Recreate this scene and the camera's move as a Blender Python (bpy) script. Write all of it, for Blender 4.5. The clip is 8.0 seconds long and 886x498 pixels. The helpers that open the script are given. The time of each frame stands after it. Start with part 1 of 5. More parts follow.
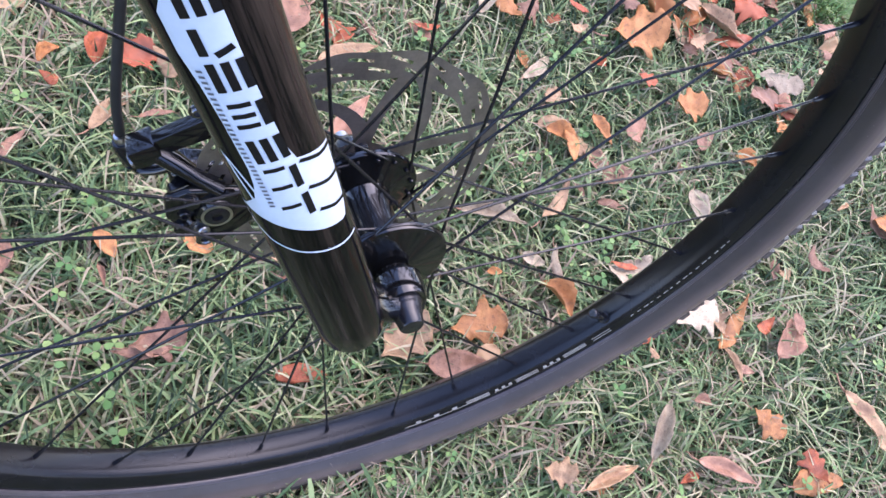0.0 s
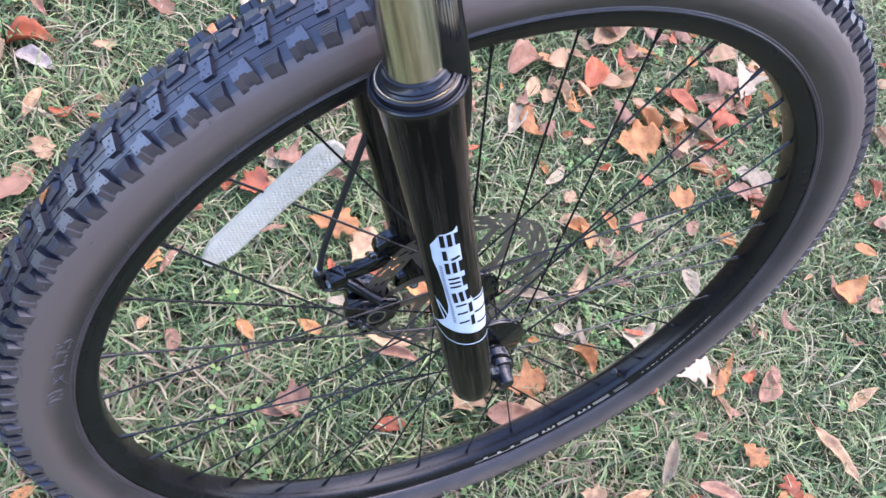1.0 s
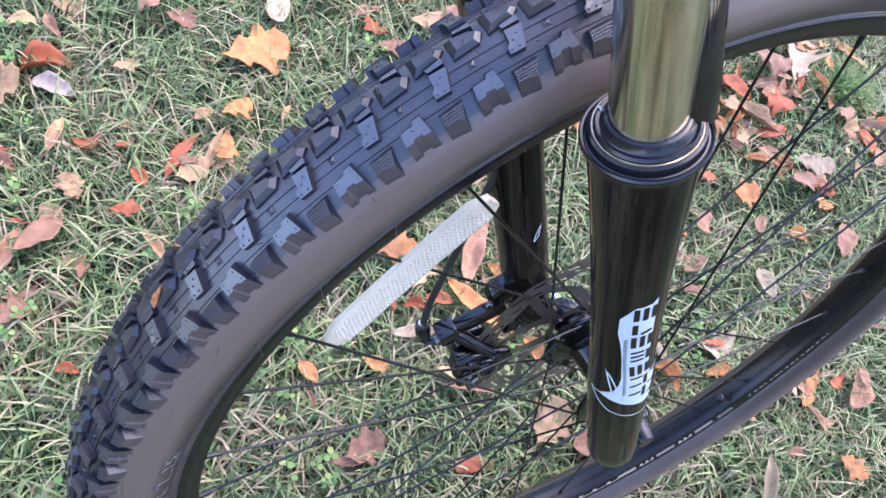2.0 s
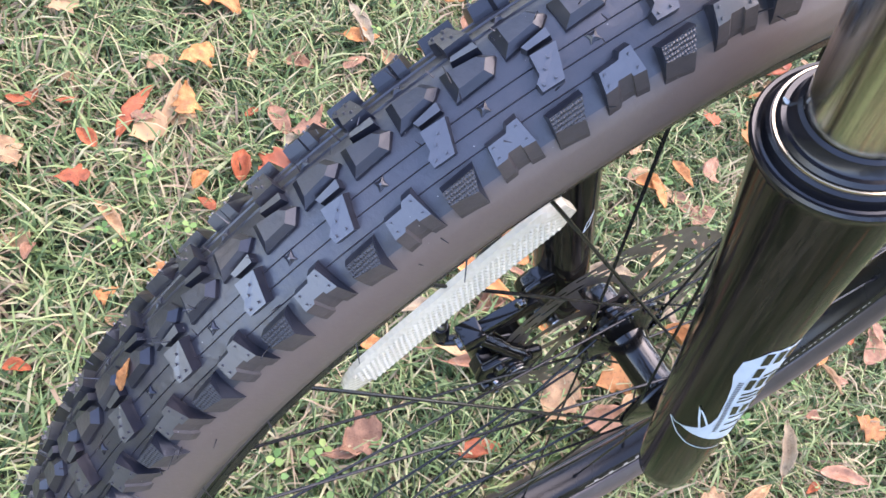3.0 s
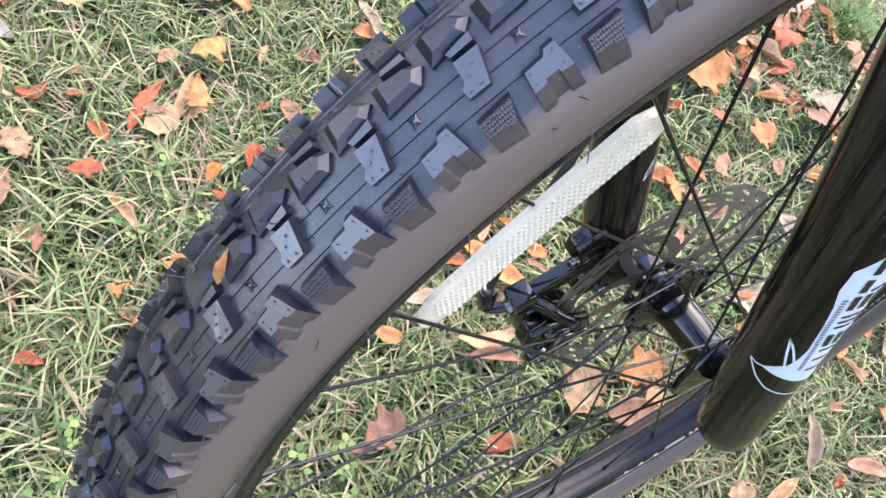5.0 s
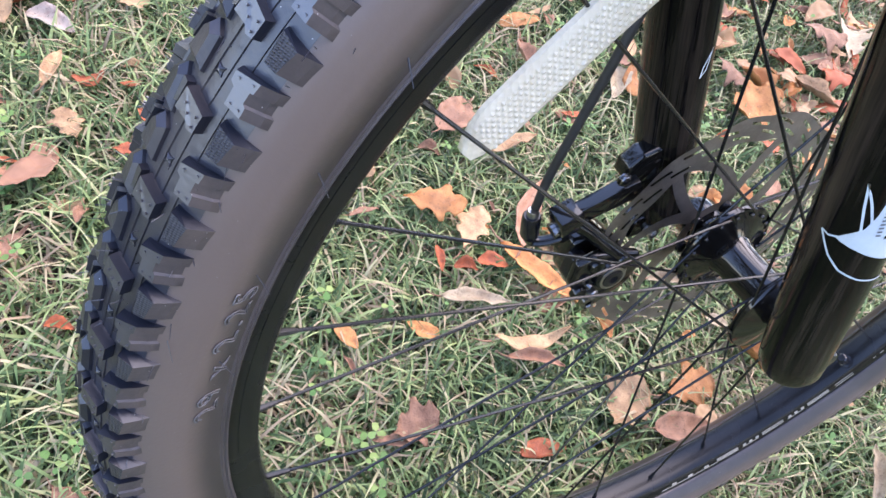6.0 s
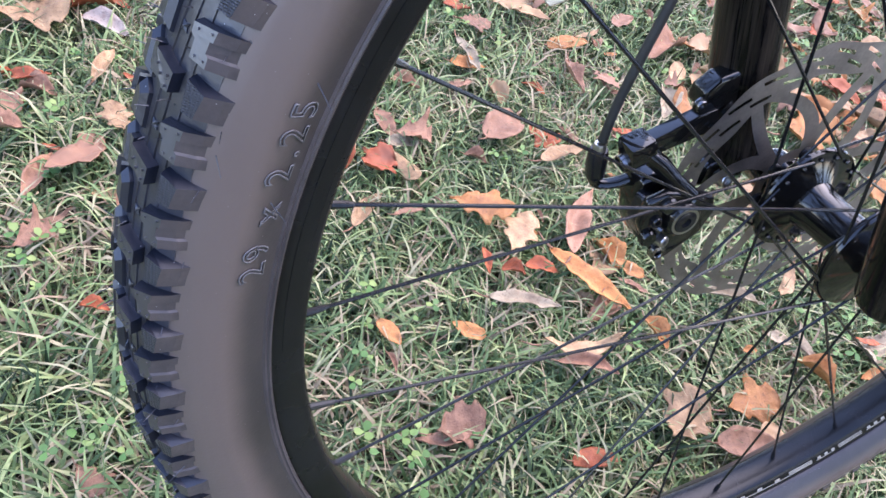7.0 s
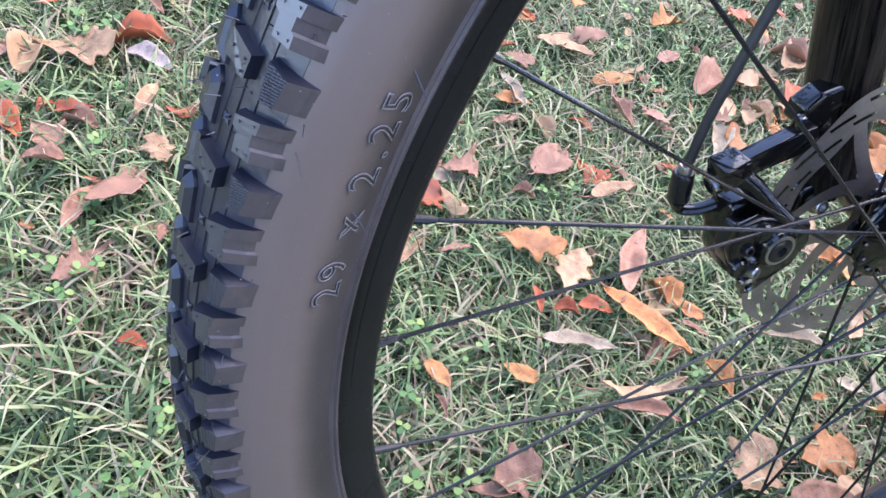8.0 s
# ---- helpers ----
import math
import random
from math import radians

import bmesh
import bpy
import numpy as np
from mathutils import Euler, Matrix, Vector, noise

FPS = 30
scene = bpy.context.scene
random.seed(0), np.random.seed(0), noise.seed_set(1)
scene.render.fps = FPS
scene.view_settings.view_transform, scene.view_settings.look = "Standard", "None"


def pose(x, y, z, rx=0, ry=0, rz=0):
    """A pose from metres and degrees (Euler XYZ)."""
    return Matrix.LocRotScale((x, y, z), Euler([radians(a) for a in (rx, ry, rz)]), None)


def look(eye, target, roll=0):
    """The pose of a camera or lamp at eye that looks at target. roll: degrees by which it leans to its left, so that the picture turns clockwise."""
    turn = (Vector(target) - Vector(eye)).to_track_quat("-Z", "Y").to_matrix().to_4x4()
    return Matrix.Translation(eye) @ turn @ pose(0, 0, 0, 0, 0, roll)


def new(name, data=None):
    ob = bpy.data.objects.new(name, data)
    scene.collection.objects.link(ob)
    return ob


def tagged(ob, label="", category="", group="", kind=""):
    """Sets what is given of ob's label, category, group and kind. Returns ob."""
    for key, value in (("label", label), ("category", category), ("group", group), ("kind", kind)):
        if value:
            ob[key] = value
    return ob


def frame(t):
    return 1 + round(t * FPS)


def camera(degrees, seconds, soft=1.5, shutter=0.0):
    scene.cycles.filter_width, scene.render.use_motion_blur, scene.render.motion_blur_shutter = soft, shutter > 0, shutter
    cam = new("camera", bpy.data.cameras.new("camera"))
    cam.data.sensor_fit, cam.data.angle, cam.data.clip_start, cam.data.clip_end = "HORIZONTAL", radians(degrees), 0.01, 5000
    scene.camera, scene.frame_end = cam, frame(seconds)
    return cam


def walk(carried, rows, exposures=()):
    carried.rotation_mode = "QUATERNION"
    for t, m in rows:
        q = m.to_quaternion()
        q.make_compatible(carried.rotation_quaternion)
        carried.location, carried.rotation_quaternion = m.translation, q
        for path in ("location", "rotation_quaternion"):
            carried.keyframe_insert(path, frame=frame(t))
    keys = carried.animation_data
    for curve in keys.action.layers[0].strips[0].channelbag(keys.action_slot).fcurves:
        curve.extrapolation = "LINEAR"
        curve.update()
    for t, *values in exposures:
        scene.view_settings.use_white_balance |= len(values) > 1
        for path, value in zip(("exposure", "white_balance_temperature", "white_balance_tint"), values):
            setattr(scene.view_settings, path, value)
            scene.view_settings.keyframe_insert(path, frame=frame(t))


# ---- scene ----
cam = camera(59.52, 8.0)
PATH = [
    (0.0, pose(-0.1393, -0.1654, 0.7425, 25.74, -17.77, -18.56)),
    (0.5, pose(-0.2265, -0.1891, 0.8608, 28.29, -17.51, -19.41)),
    (1.0, pose(-0.2894, -0.2021, 0.9386, 30.54, -16.91, -20.12)),
    (1.5, pose(-0.3177, -0.1799, 0.9377, 31.51, -15.95, -21.45)),
    (2.0, pose(-0.3293, -0.1015, 0.8683, 30.39, -15.63, -23.38)),
    (2.2, pose(-0.3288, -0.0770, 0.8443, 29.48, -15.84, -24.17)),
    (3.3, pose(-0.3103, -0.0201, 0.7886, 25.44, -18.04, -26.48)),
    (3.5, pose(-0.3097, -0.0215, 0.7861, 25.31, -18.29, -26.74)),
    (4.0, pose(-0.3098, -0.0196, 0.7880, 25.64, -18.64, -27.49)),
    (4.5, pose(-0.3243, -0.0217, 0.7716, 26.79, -18.59, -27.85)),
    (5.0, pose(-0.3499, -0.0386, 0.7546, 28.72, -18.11, -27.41)),
    (5.2, pose(-0.3595, -0.0497, 0.7429, 29.74, -17.80, -26.93)),
    (6.3, pose(-0.3652, -0.1363, 0.6672, 36.26, -16.25, -23.06)),
    (6.5, pose(-0.3643, -0.1473, 0.6529, 37.20, -15.89, -22.56)),
    (7.0, pose(-0.3759, -0.1571, 0.6180, 39.64, -15.37, -21.60)),
    (7.5, pose(-0.3867, -0.1473, 0.5907, 41.54, -14.92, -21.22)),
    (8.0, pose(-0.3825, -0.1386, 0.5830, 42.64, -14.10, -20.04)),
]
EXPOSURES = [(0.0, 2.74, 6200, 29), (0.5, 2.74, 6150, 28), (1.0, 2.82, 6150, 27), (2.0, 2.88, 6170, 27), (3.5, 3.09, 7200, 23), (5.0, 3.08, 7150, 23), (6.5, 2.88, 6480, 25), (7.5, 2.88, 6250, 26), (8.0, 2.94, 6150, 25)]
walk(cam, PATH, EXPOSURES)
WHEEL_TURN = (-11.594, -6.919, 0.152)
SPOKE_PHASE = 153.005

# ---- world, sun ----
world = bpy.data.worlds.new("sky")
scene.world = world
world.use_nodes = True
wn = world.node_tree
sky = wn.nodes.new("ShaderNodeTexSky")
sky.sky_type = "NISHITA"
sky.sun_disc = False
SUN_UP, SUN_ROUND = 56.0, 75.0
sky.sun_elevation, sky.sun_rotation = radians(SUN_UP), radians(SUN_ROUND)
sky.dust_density, sky.ozone_density = 1.0, 2.0
wn.links.new(sky.outputs[0], wn.nodes["Background"].inputs[0])
wn.nodes["Background"].inputs[1].default_value = 0.15
sun_data = bpy.data.lights.new("sun", "SUN")
sun_data.energy, sun_data.angle, sun_data.color = 0.75, radians(75), (1.0, 0.91, 0.80)
sun = new("sun", sun_data)
sun.matrix_world = look((2.2 * math.sin(radians(SUN_ROUND)), 2.2 * math.cos(radians(SUN_ROUND)), 2.2 * math.tan(radians(SUN_UP))), (0, 0, 0))


# ---- materials ----
def material(name, dark, light, rough=0.5, metal=0.0, scale=40.0, bump=0.0, bump_scale=200.0, coat=0.0, island=False, specular=0.5, rough_var=0.0):
    """A surface whose colour wanders between two tones at two scales, with fine relief."""
    m = bpy.data.materials.new(name)
    m.use_nodes = True
    t = m.node_tree
    b = t.nodes["Principled BSDF"]
    co = t.nodes.new("ShaderNodeTexCoord")
    n1 = t.nodes.new("ShaderNodeTexNoise")
    n1.inputs["Scale"].default_value, n1.inputs["Detail"].default_value = scale, 6
    n2 = t.nodes.new("ShaderNodeTexNoise")
    n2.inputs["Scale"].default_value, n2.inputs["Detail"].default_value = scale * 9, 3
    mix = t.nodes.new("ShaderNodeMath")
    mix.operation = "MULTIPLY_ADD"
    mix.inputs[1].default_value = 0.35
    ramp = t.nodes.new("ShaderNodeValToRGB")
    ramp.color_ramp.elements[0].position, ramp.color_ramp.elements[1].position = 0.42, 0.9
    ramp.color_ramp.elements[0].color, ramp.color_ramp.elements[1].color = (*dark, 1), (*light, 1)
    t.links.new(co.outputs["Object"], n1.inputs["Vector"])
    t.links.new(co.outputs["Object"], n2.inputs["Vector"])
    t.links.new(n2.outputs["Fac"], mix.inputs[0])
    t.links.new(n1.outputs["Fac"], mix.inputs[2])
    t.links.new(mix.outputs[0], ramp.inputs[0])
    t.links.new(ramp.outputs[0], b.inputs["Base Color"])
    b.inputs["Roughness"].default_value, b.inputs["Metallic"].default_value = rough, metal
    b.inputs["Specular IOR Level"].default_value = specular
    b.inputs["Coat Weight"].default_value, b.inputs["Coat Roughness"].default_value = coat, 0.04
    if rough_var:
        rr = t.nodes.new("ShaderNodeMapRange")
        rr.inputs["To Min"].default_value, rr.inputs["To Max"].default_value = rough - rough_var, rough + rough_var
        t.links.new(n1.outputs["Fac"], rr.inputs["Value"])
        t.links.new(rr.outputs[0], b.inputs["Roughness"])
    if bump:
        n3 = t.nodes.new("ShaderNodeTexNoise")
        n3.inputs["Scale"].default_value, n3.inputs["Detail"].default_value = bump_scale, 4
        bp = t.nodes.new("ShaderNodeBump")
        bp.inputs["Strength"].default_value, bp.inputs["Distance"].default_value = bump, 0.001
        t.links.new(co.outputs["Object"], n3.inputs["Vector"])
        t.links.new(n3.outputs["Fac"], bp.inputs["Height"])
        t.links.new(bp.outputs[0], b.inputs["Normal"])
    return m


def dusty(m, tan=0.0):
    """Sparse pale dust specks, and a tan film of dried dirt in patches, laid over a rubber."""
    t = m.node_tree
    b = t.nodes["Principled BSDF"]
    co = t.nodes.new("ShaderNodeNewGeometry")
    v = t.nodes.new("ShaderNodeTexVoronoi")
    v.inputs["Scale"].default_value = 330
    small = t.nodes.new("ShaderNodeMath")
    small.operation = "LESS_THAN"
    small.inputs[1].default_value = 0.06
    some = t.nodes.new("ShaderNodeMath")
    some.operation = "GREATER_THAN"
    some.inputs[1].default_value = 0.72
    both = t.nodes.new("ShaderNodeMath")
    both.operation = "MULTIPLY"
    split = t.nodes.new("ShaderNodeSeparateColor")
    n = t.nodes.new("ShaderNodeTexNoise")
    n.inputs["Scale"].default_value, n.inputs["Detail"].default_value = 38, 6
    film = t.nodes.new("ShaderNodeMapRange")
    film.inputs["From Min"].default_value, film.inputs["From Max"].default_value = 0.5, 0.72
    film.inputs["To Max"].default_value = tan
    first, second = t.nodes.new("ShaderNodeMixRGB"), t.nodes.new("ShaderNodeMixRGB")
    first.inputs[2].default_value, second.inputs[2].default_value = (0.17, 0.12, 0.085, 1), (0.30, 0.29, 0.27, 1)
    old = b.inputs["Base Color"].links[0].from_socket
    t.links.new(co.outputs["Position"], v.inputs["Vector"])
    t.links.new(co.outputs["Position"], n.inputs["Vector"])
    t.links.new(v.outputs["Distance"], small.inputs[0])
    t.links.new(v.outputs["Color"], split.inputs[0])
    t.links.new(split.outputs[0], some.inputs[0])
    t.links.new(small.outputs[0], both.inputs[0])
    t.links.new(some.outputs[0], both.inputs[1])
    t.links.new(n.outputs["Fac"], film.inputs["Value"])
    t.links.new(film.outputs[0], first.inputs[0])
    t.links.new(old, first.inputs[1])
    t.links.new(first.outputs[0], second.inputs[1])
    t.links.new(both.outputs[0], second.inputs[0])
    t.links.new(second.outputs[0], b.inputs["Base Color"])
    return m


RUBBER = dusty(material("tyre_rubber", (0.010, 0.010, 0.014), (0.024, 0.024, 0.032), 0.36, specular=0.80, scale=30, bump=0.18, bump_scale=420, rough_var=0.08), 0.12)
KNOB = dusty(material("knob_rubber", (0.012, 0.012, 0.016), (0.030, 0.030, 0.036), 0.36, specular=0.9, scale=60, bump=0.10, bump_scale=500, rough_var=0.1), 0.05)
KNOB_WORN = dusty(material("worn_knob_rubber", (0.012, 0.012, 0.015), (0.034, 0.033, 0.037), 0.38, specular=0.6, scale=60, bump=0.2, bump_scale=500, rough_var=0.12), 0.22)
SIDEWALL = dusty(material("sidewall_rubber", (0.024, 0.0200, 0.0188), (0.044, 0.0365, 0.0340), 0.37, specular=0.58, scale=18, bump=0.08, bump_scale=600, rough_var=0.06), 0.08)
def sheen_sidewall(m):
    """Sky sheen and brown dirt painted on the upper sidewall beside the knobs, fading out raggedly towards the bead."""
    t = m.node_tree
    b = t.nodes["Principled BSDF"]
    co = t.nodes.new("ShaderNodeTexCoord")
    flat = t.nodes.new("ShaderNodeVectorMath")
    flat.operation = "MULTIPLY"
    flat.inputs[1].default_value = (1, 0, 1)
    dist = t.nodes.new("ShaderNodeVectorMath")
    dist.operation = "LENGTH"
    n = t.nodes.new("ShaderNodeTexNoise")
    n.inputs["Scale"].default_value, n.inputs["Detail"].default_value = 28, 6
    ragged = t.nodes.new("ShaderNodeMath")
    ragged.operation = "MULTIPLY_ADD"
    ragged.inputs[1].default_value = 0.007
    film = t.nodes.new("ShaderNodeMapRange")
    film.interpolation_type = "SMOOTHSTEP"
    film.inputs["From Min"].default_value, film.inputs["From Max"].default_value = 0.3255, 0.3390
    film.inputs["To Max"].default_value = 0.75
    mix = t.nodes.new("ShaderNodeMixRGB")
    # lighter brown that stands for the sheen as well as the dirt
    mix.inputs[2].default_value = (0.142, 0.104, 0.085, 1)
    old = b.inputs["Base Color"].links[0].from_socket
    t.links.new(co.outputs["Object"], flat.inputs[0])
    t.links.new(co.outputs["Object"], n.inputs["Vector"])
    t.links.new(flat.outputs[0], dist.inputs[0])
    t.links.new(n.outputs["Fac"], ragged.inputs[0])
    t.links.new(dist.outputs["Value"], ragged.inputs[2])
    t.links.new(ragged.outputs[0], film.inputs["Value"])
    t.links.new(film.outputs[0], mix.inputs[0])
    t.links.new(old, mix.inputs[1])
    t.links.new(mix.outputs[0], b.inputs["Base Color"])
    return m


SIDEWALL = sheen_sidewall(SIDEWALL)
# edge highlights of the raised letters, put in as a paler rubber
MARKING_GLINT = material("highlit_marking_rubber", (0.085, 0.078, 0.075), (0.15, 0.14, 0.135), 0.5, specular=0.35, scale=90)
# knob rubber again, with the shade on the flanks painted in as blue-black
FLANK_SHADE = dusty(material("shaded_flank_rubber", (0.005, 0.006, 0.011), (0.012, 0.014, 0.022), 0.34, specular=0.6, scale=60, bump=0.10, bump_scale=500, rough_var=0.08), 0.10)
# dust on the outer skirts, plus brown ground reflection painted into the base colour
SHOULDER = dusty(material("dusty_ground_lit_shoulder", (0.042, 0.035, 0.033), (0.080, 0.065, 0.061), 0.46, specular=0.35, scale=60, bump=0.15, bump_scale=500, rough_var=0.08), 0.25)
for m, ior in ((KNOB, 1.65), (KNOB_WORN, 1.55)):
    m.node_tree.nodes["Principled BSDF"].inputs["IOR"].default_value = ior
BOLT = material("dark_bolt_steel", (0.12, 0.12, 0.122), (0.24, 0.235, 0.23), 0.22, metal=1.0, scale=90)
BEAD = material("bead_rubber", (0.040, 0.033, 0.032), (0.075, 0.062, 0.059), 0.30, specular=0.4, scale=30)
BRASS = material("pale_brass", (0.50, 0.40, 0.28), (0.66, 0.55, 0.40), 0.25, metal=1.0, scale=90)
GLOSS = material("black_gloss_paint", (0.003, 0.003, 0.003), (0.005, 0.005, 0.005), 0.08, specular=0.48, scale=25, bump=0.035, bump_scale=60)
def leg_paint():
    """Black gloss paint; brownish reflections down the leg are painted in as fine streaks."""
    m = material("black_leg_paint_reflections", (0.0025, 0.0025, 0.0025), (0.046, 0.034, 0.025), 0.10, specular=0.14, scale=120)
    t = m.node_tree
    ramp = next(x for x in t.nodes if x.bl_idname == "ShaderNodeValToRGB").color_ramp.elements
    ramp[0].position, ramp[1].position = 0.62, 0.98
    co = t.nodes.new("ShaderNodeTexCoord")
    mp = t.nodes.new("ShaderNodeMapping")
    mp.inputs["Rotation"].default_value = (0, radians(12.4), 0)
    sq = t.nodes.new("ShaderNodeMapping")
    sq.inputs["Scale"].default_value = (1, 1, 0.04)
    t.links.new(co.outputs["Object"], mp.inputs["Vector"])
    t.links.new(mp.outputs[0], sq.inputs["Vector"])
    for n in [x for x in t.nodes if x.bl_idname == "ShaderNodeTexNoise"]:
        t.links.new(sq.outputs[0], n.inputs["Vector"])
    return m


LEG_PAINT = leg_paint()
RIM = material("black_anodised_rim", (0.004, 0.004, 0.004), (0.008, 0.008, 0.009), 0.26, specular=0.28, scale=30, bump=0.05, rough_var=0.08)
SATIN = material("black_satin_metal", (0.004, 0.004, 0.005), (0.009, 0.009, 0.011), 0.22, specular=0.42, scale=60, rough_var=0.08)
SPOKE = material("black_spoke_steel", (0.005, 0.005, 0.006), (0.012, 0.012, 0.013), 0.2, specular=0.36, scale=80)
STEEL = material("brushed_steel", (0.32, 0.31, 0.30), (0.50, 0.49, 0.47), 0.32, metal=1.0, scale=90, bump=0.1)
ROTOR_M = material("rotor_steel", (0.33, 0.305, 0.295), (0.56, 0.525, 0.505), 0.36, metal=0.95, scale=60, bump=0.1)
def stanchion_material():
    """Polished hard coat with fine streaks along the tube."""
    m = material("bronze_stanchion", (0.36, 0.34, 0.29), (0.86, 0.82, 0.73), 0.17, metal=1.0, scale=170)
    ramp = next(x for x in m.node_tree.nodes if x.bl_idname == "ShaderNodeValToRGB").color_ramp.elements
    ramp[0].position, ramp[1].position = 0.50, 0.80
    t = m.node_tree
    co = t.nodes.new("ShaderNodeTexCoord")
    mp = t.nodes.new("ShaderNodeMapping")
    mp.inputs["Rotation"].default_value = (0, radians(13.4), 0)
    sq = t.nodes.new("ShaderNodeMapping")
    sq.inputs["Scale"].default_value = (1, 1, 0.02)
    t.links.new(co.outputs["Object"], mp.inputs["Vector"])
    t.links.new(mp.outputs[0], sq.inputs["Vector"])
    for n in [x for x in t.nodes if x.bl_idname == "ShaderNodeTexNoise"]:
        t.links.new(sq.outputs[0], n.inputs["Vector"])
    return m


STANCHION = stanchion_material()
WHITE = material("white_decal", (0.45, 0.51, 0.55), (0.53, 0.585, 0.615), 0.3, scale=60)
CREAM = material("cream_decal", (0.26, 0.235, 0.19), (0.36, 0.33, 0.27), 0.3, scale=60)
GREY = material("grey_decal", (0.075, 0.08, 0.085), (0.12, 0.125, 0.13), 0.35, scale=60)
BLACK = material("black_decal", (0.004, 0.004, 0.005), (0.007, 0.007, 0.008), 0.2, specular=0.3, scale=60)
CABLE = material("cable_housing", (0.010, 0.010, 0.010), (0.02, 0.02, 0.02), 0.45, scale=60)
def lawn_ground():
    """Bare soil under the near grass, passing into mown green further off."""
    m = material("soil", (0.014, 0.013, 0.007), (0.045, 0.041, 0.022), 0.9, scale=9, bump=0.8, bump_scale=60)
    t = m.node_tree
    b = t.nodes["Principled BSDF"]
    co = t.nodes.new("ShaderNodeTexCoord")
    away = t.nodes.new("ShaderNodeVectorMath")
    away.operation = "SUBTRACT"
    away.inputs[1].default_value = (0.5, 0.37, 0)
    dist = t.nodes.new("ShaderNodeVectorMath")
    dist.operation = "LENGTH"
    t.links.new(away.outputs[0], dist.inputs[0])
    far = t.nodes.new("ShaderNodeMapRange")
    far.inputs["From Min"].default_value, far.inputs["From Max"].default_value = 1.2, 2.4
    n = t.nodes.new("ShaderNodeTexNoise")
    n.inputs["Scale"].default_value, n.inputs["Detail"].default_value = 1.5, 8
    green = t.nodes.new("ShaderNodeValToRGB")
    green.color_ramp.elements[0].position, green.color_ramp.elements[1].position = 0.35, 0.7
    green.color_ramp.elements[0].color, green.color_ramp.elements[1].color = (0.060, 0.072, 0.030, 1), (0.120, 0.112, 0.060, 1)
    mix = t.nodes.new("ShaderNodeMixRGB")
    old = b.inputs["Base Color"].links[0].from_socket
    t.links.new(co.outputs["Object"], away.inputs[0])
    t.links.new(co.outputs["Object"], n.inputs["Vector"])
    t.links.new(dist.outputs["Value"], far.inputs["Value"])
    t.links.new(n.outputs["Fac"], green.inputs[0])
    t.links.new(far.outputs[0], mix.inputs[0])
    t.links.new(old, mix.inputs[1])
    t.links.new(green.outputs[0], mix.inputs[2])
    t.links.new(mix.outputs[0], b.inputs["Base Color"])
    return m


SOIL = lawn_ground()


def reflector_material():
    m = material("clear_reflector", (0.74, 0.640, 0.46), (0.90, 0.805, 0.61), 0.16, scale=30)
    t = m.node_tree
    b = t.nodes["Principled BSDF"]
    b.inputs["Transmission Weight"].default_value = 0.25
    co = t.nodes.new("ShaderNodeTexCoord")
    v = t.nodes.new("ShaderNodeTexVoronoi")
    v.inputs["Scale"].default_value, v.inputs["Randomness"].default_value = 420, 0.25
    bp = t.nodes.new("ShaderNodeBump")
    bp.inputs["Strength"].default_value, bp.inputs["Distance"].default_value = 0.55, 0.0008
    t.links.new(co.outputs["Object"], v.inputs["Vector"])
    t.links.new(v.outputs["Distance"], bp.inputs["Height"])
    t.links.new(bp.outputs[0], b.inputs["Normal"])
    return m


REFLECT = reflector_material()


def knurled_material():
    m = material("textured_knob_rubber", (0.012, 0.012, 0.015), (0.030, 0.030, 0.034), 0.36, scale=60)
    t = m.node_tree
    co = t.nodes.new("ShaderNodeTexCoord")
    v = t.nodes.new("ShaderNodeTexVoronoi")
    v.inputs["Scale"].default_value, v.inputs["Randomness"].default_value = 1250, 0.25
    bp = t.nodes.new("ShaderNodeBump")
    bp.inputs["Strength"].default_value, bp.inputs["Distance"].default_value = 1.0, 0.0005
    bp.invert = True
    t.links.new(co.outputs["Object"], v.inputs["Vector"])
    t.links.new(v.outputs["Distance"], bp.inputs["Height"])
    t.links.new(bp.outputs[0], t.nodes["Principled BSDF"].inputs["Normal"])
    return m


KNURL = knurled_material()


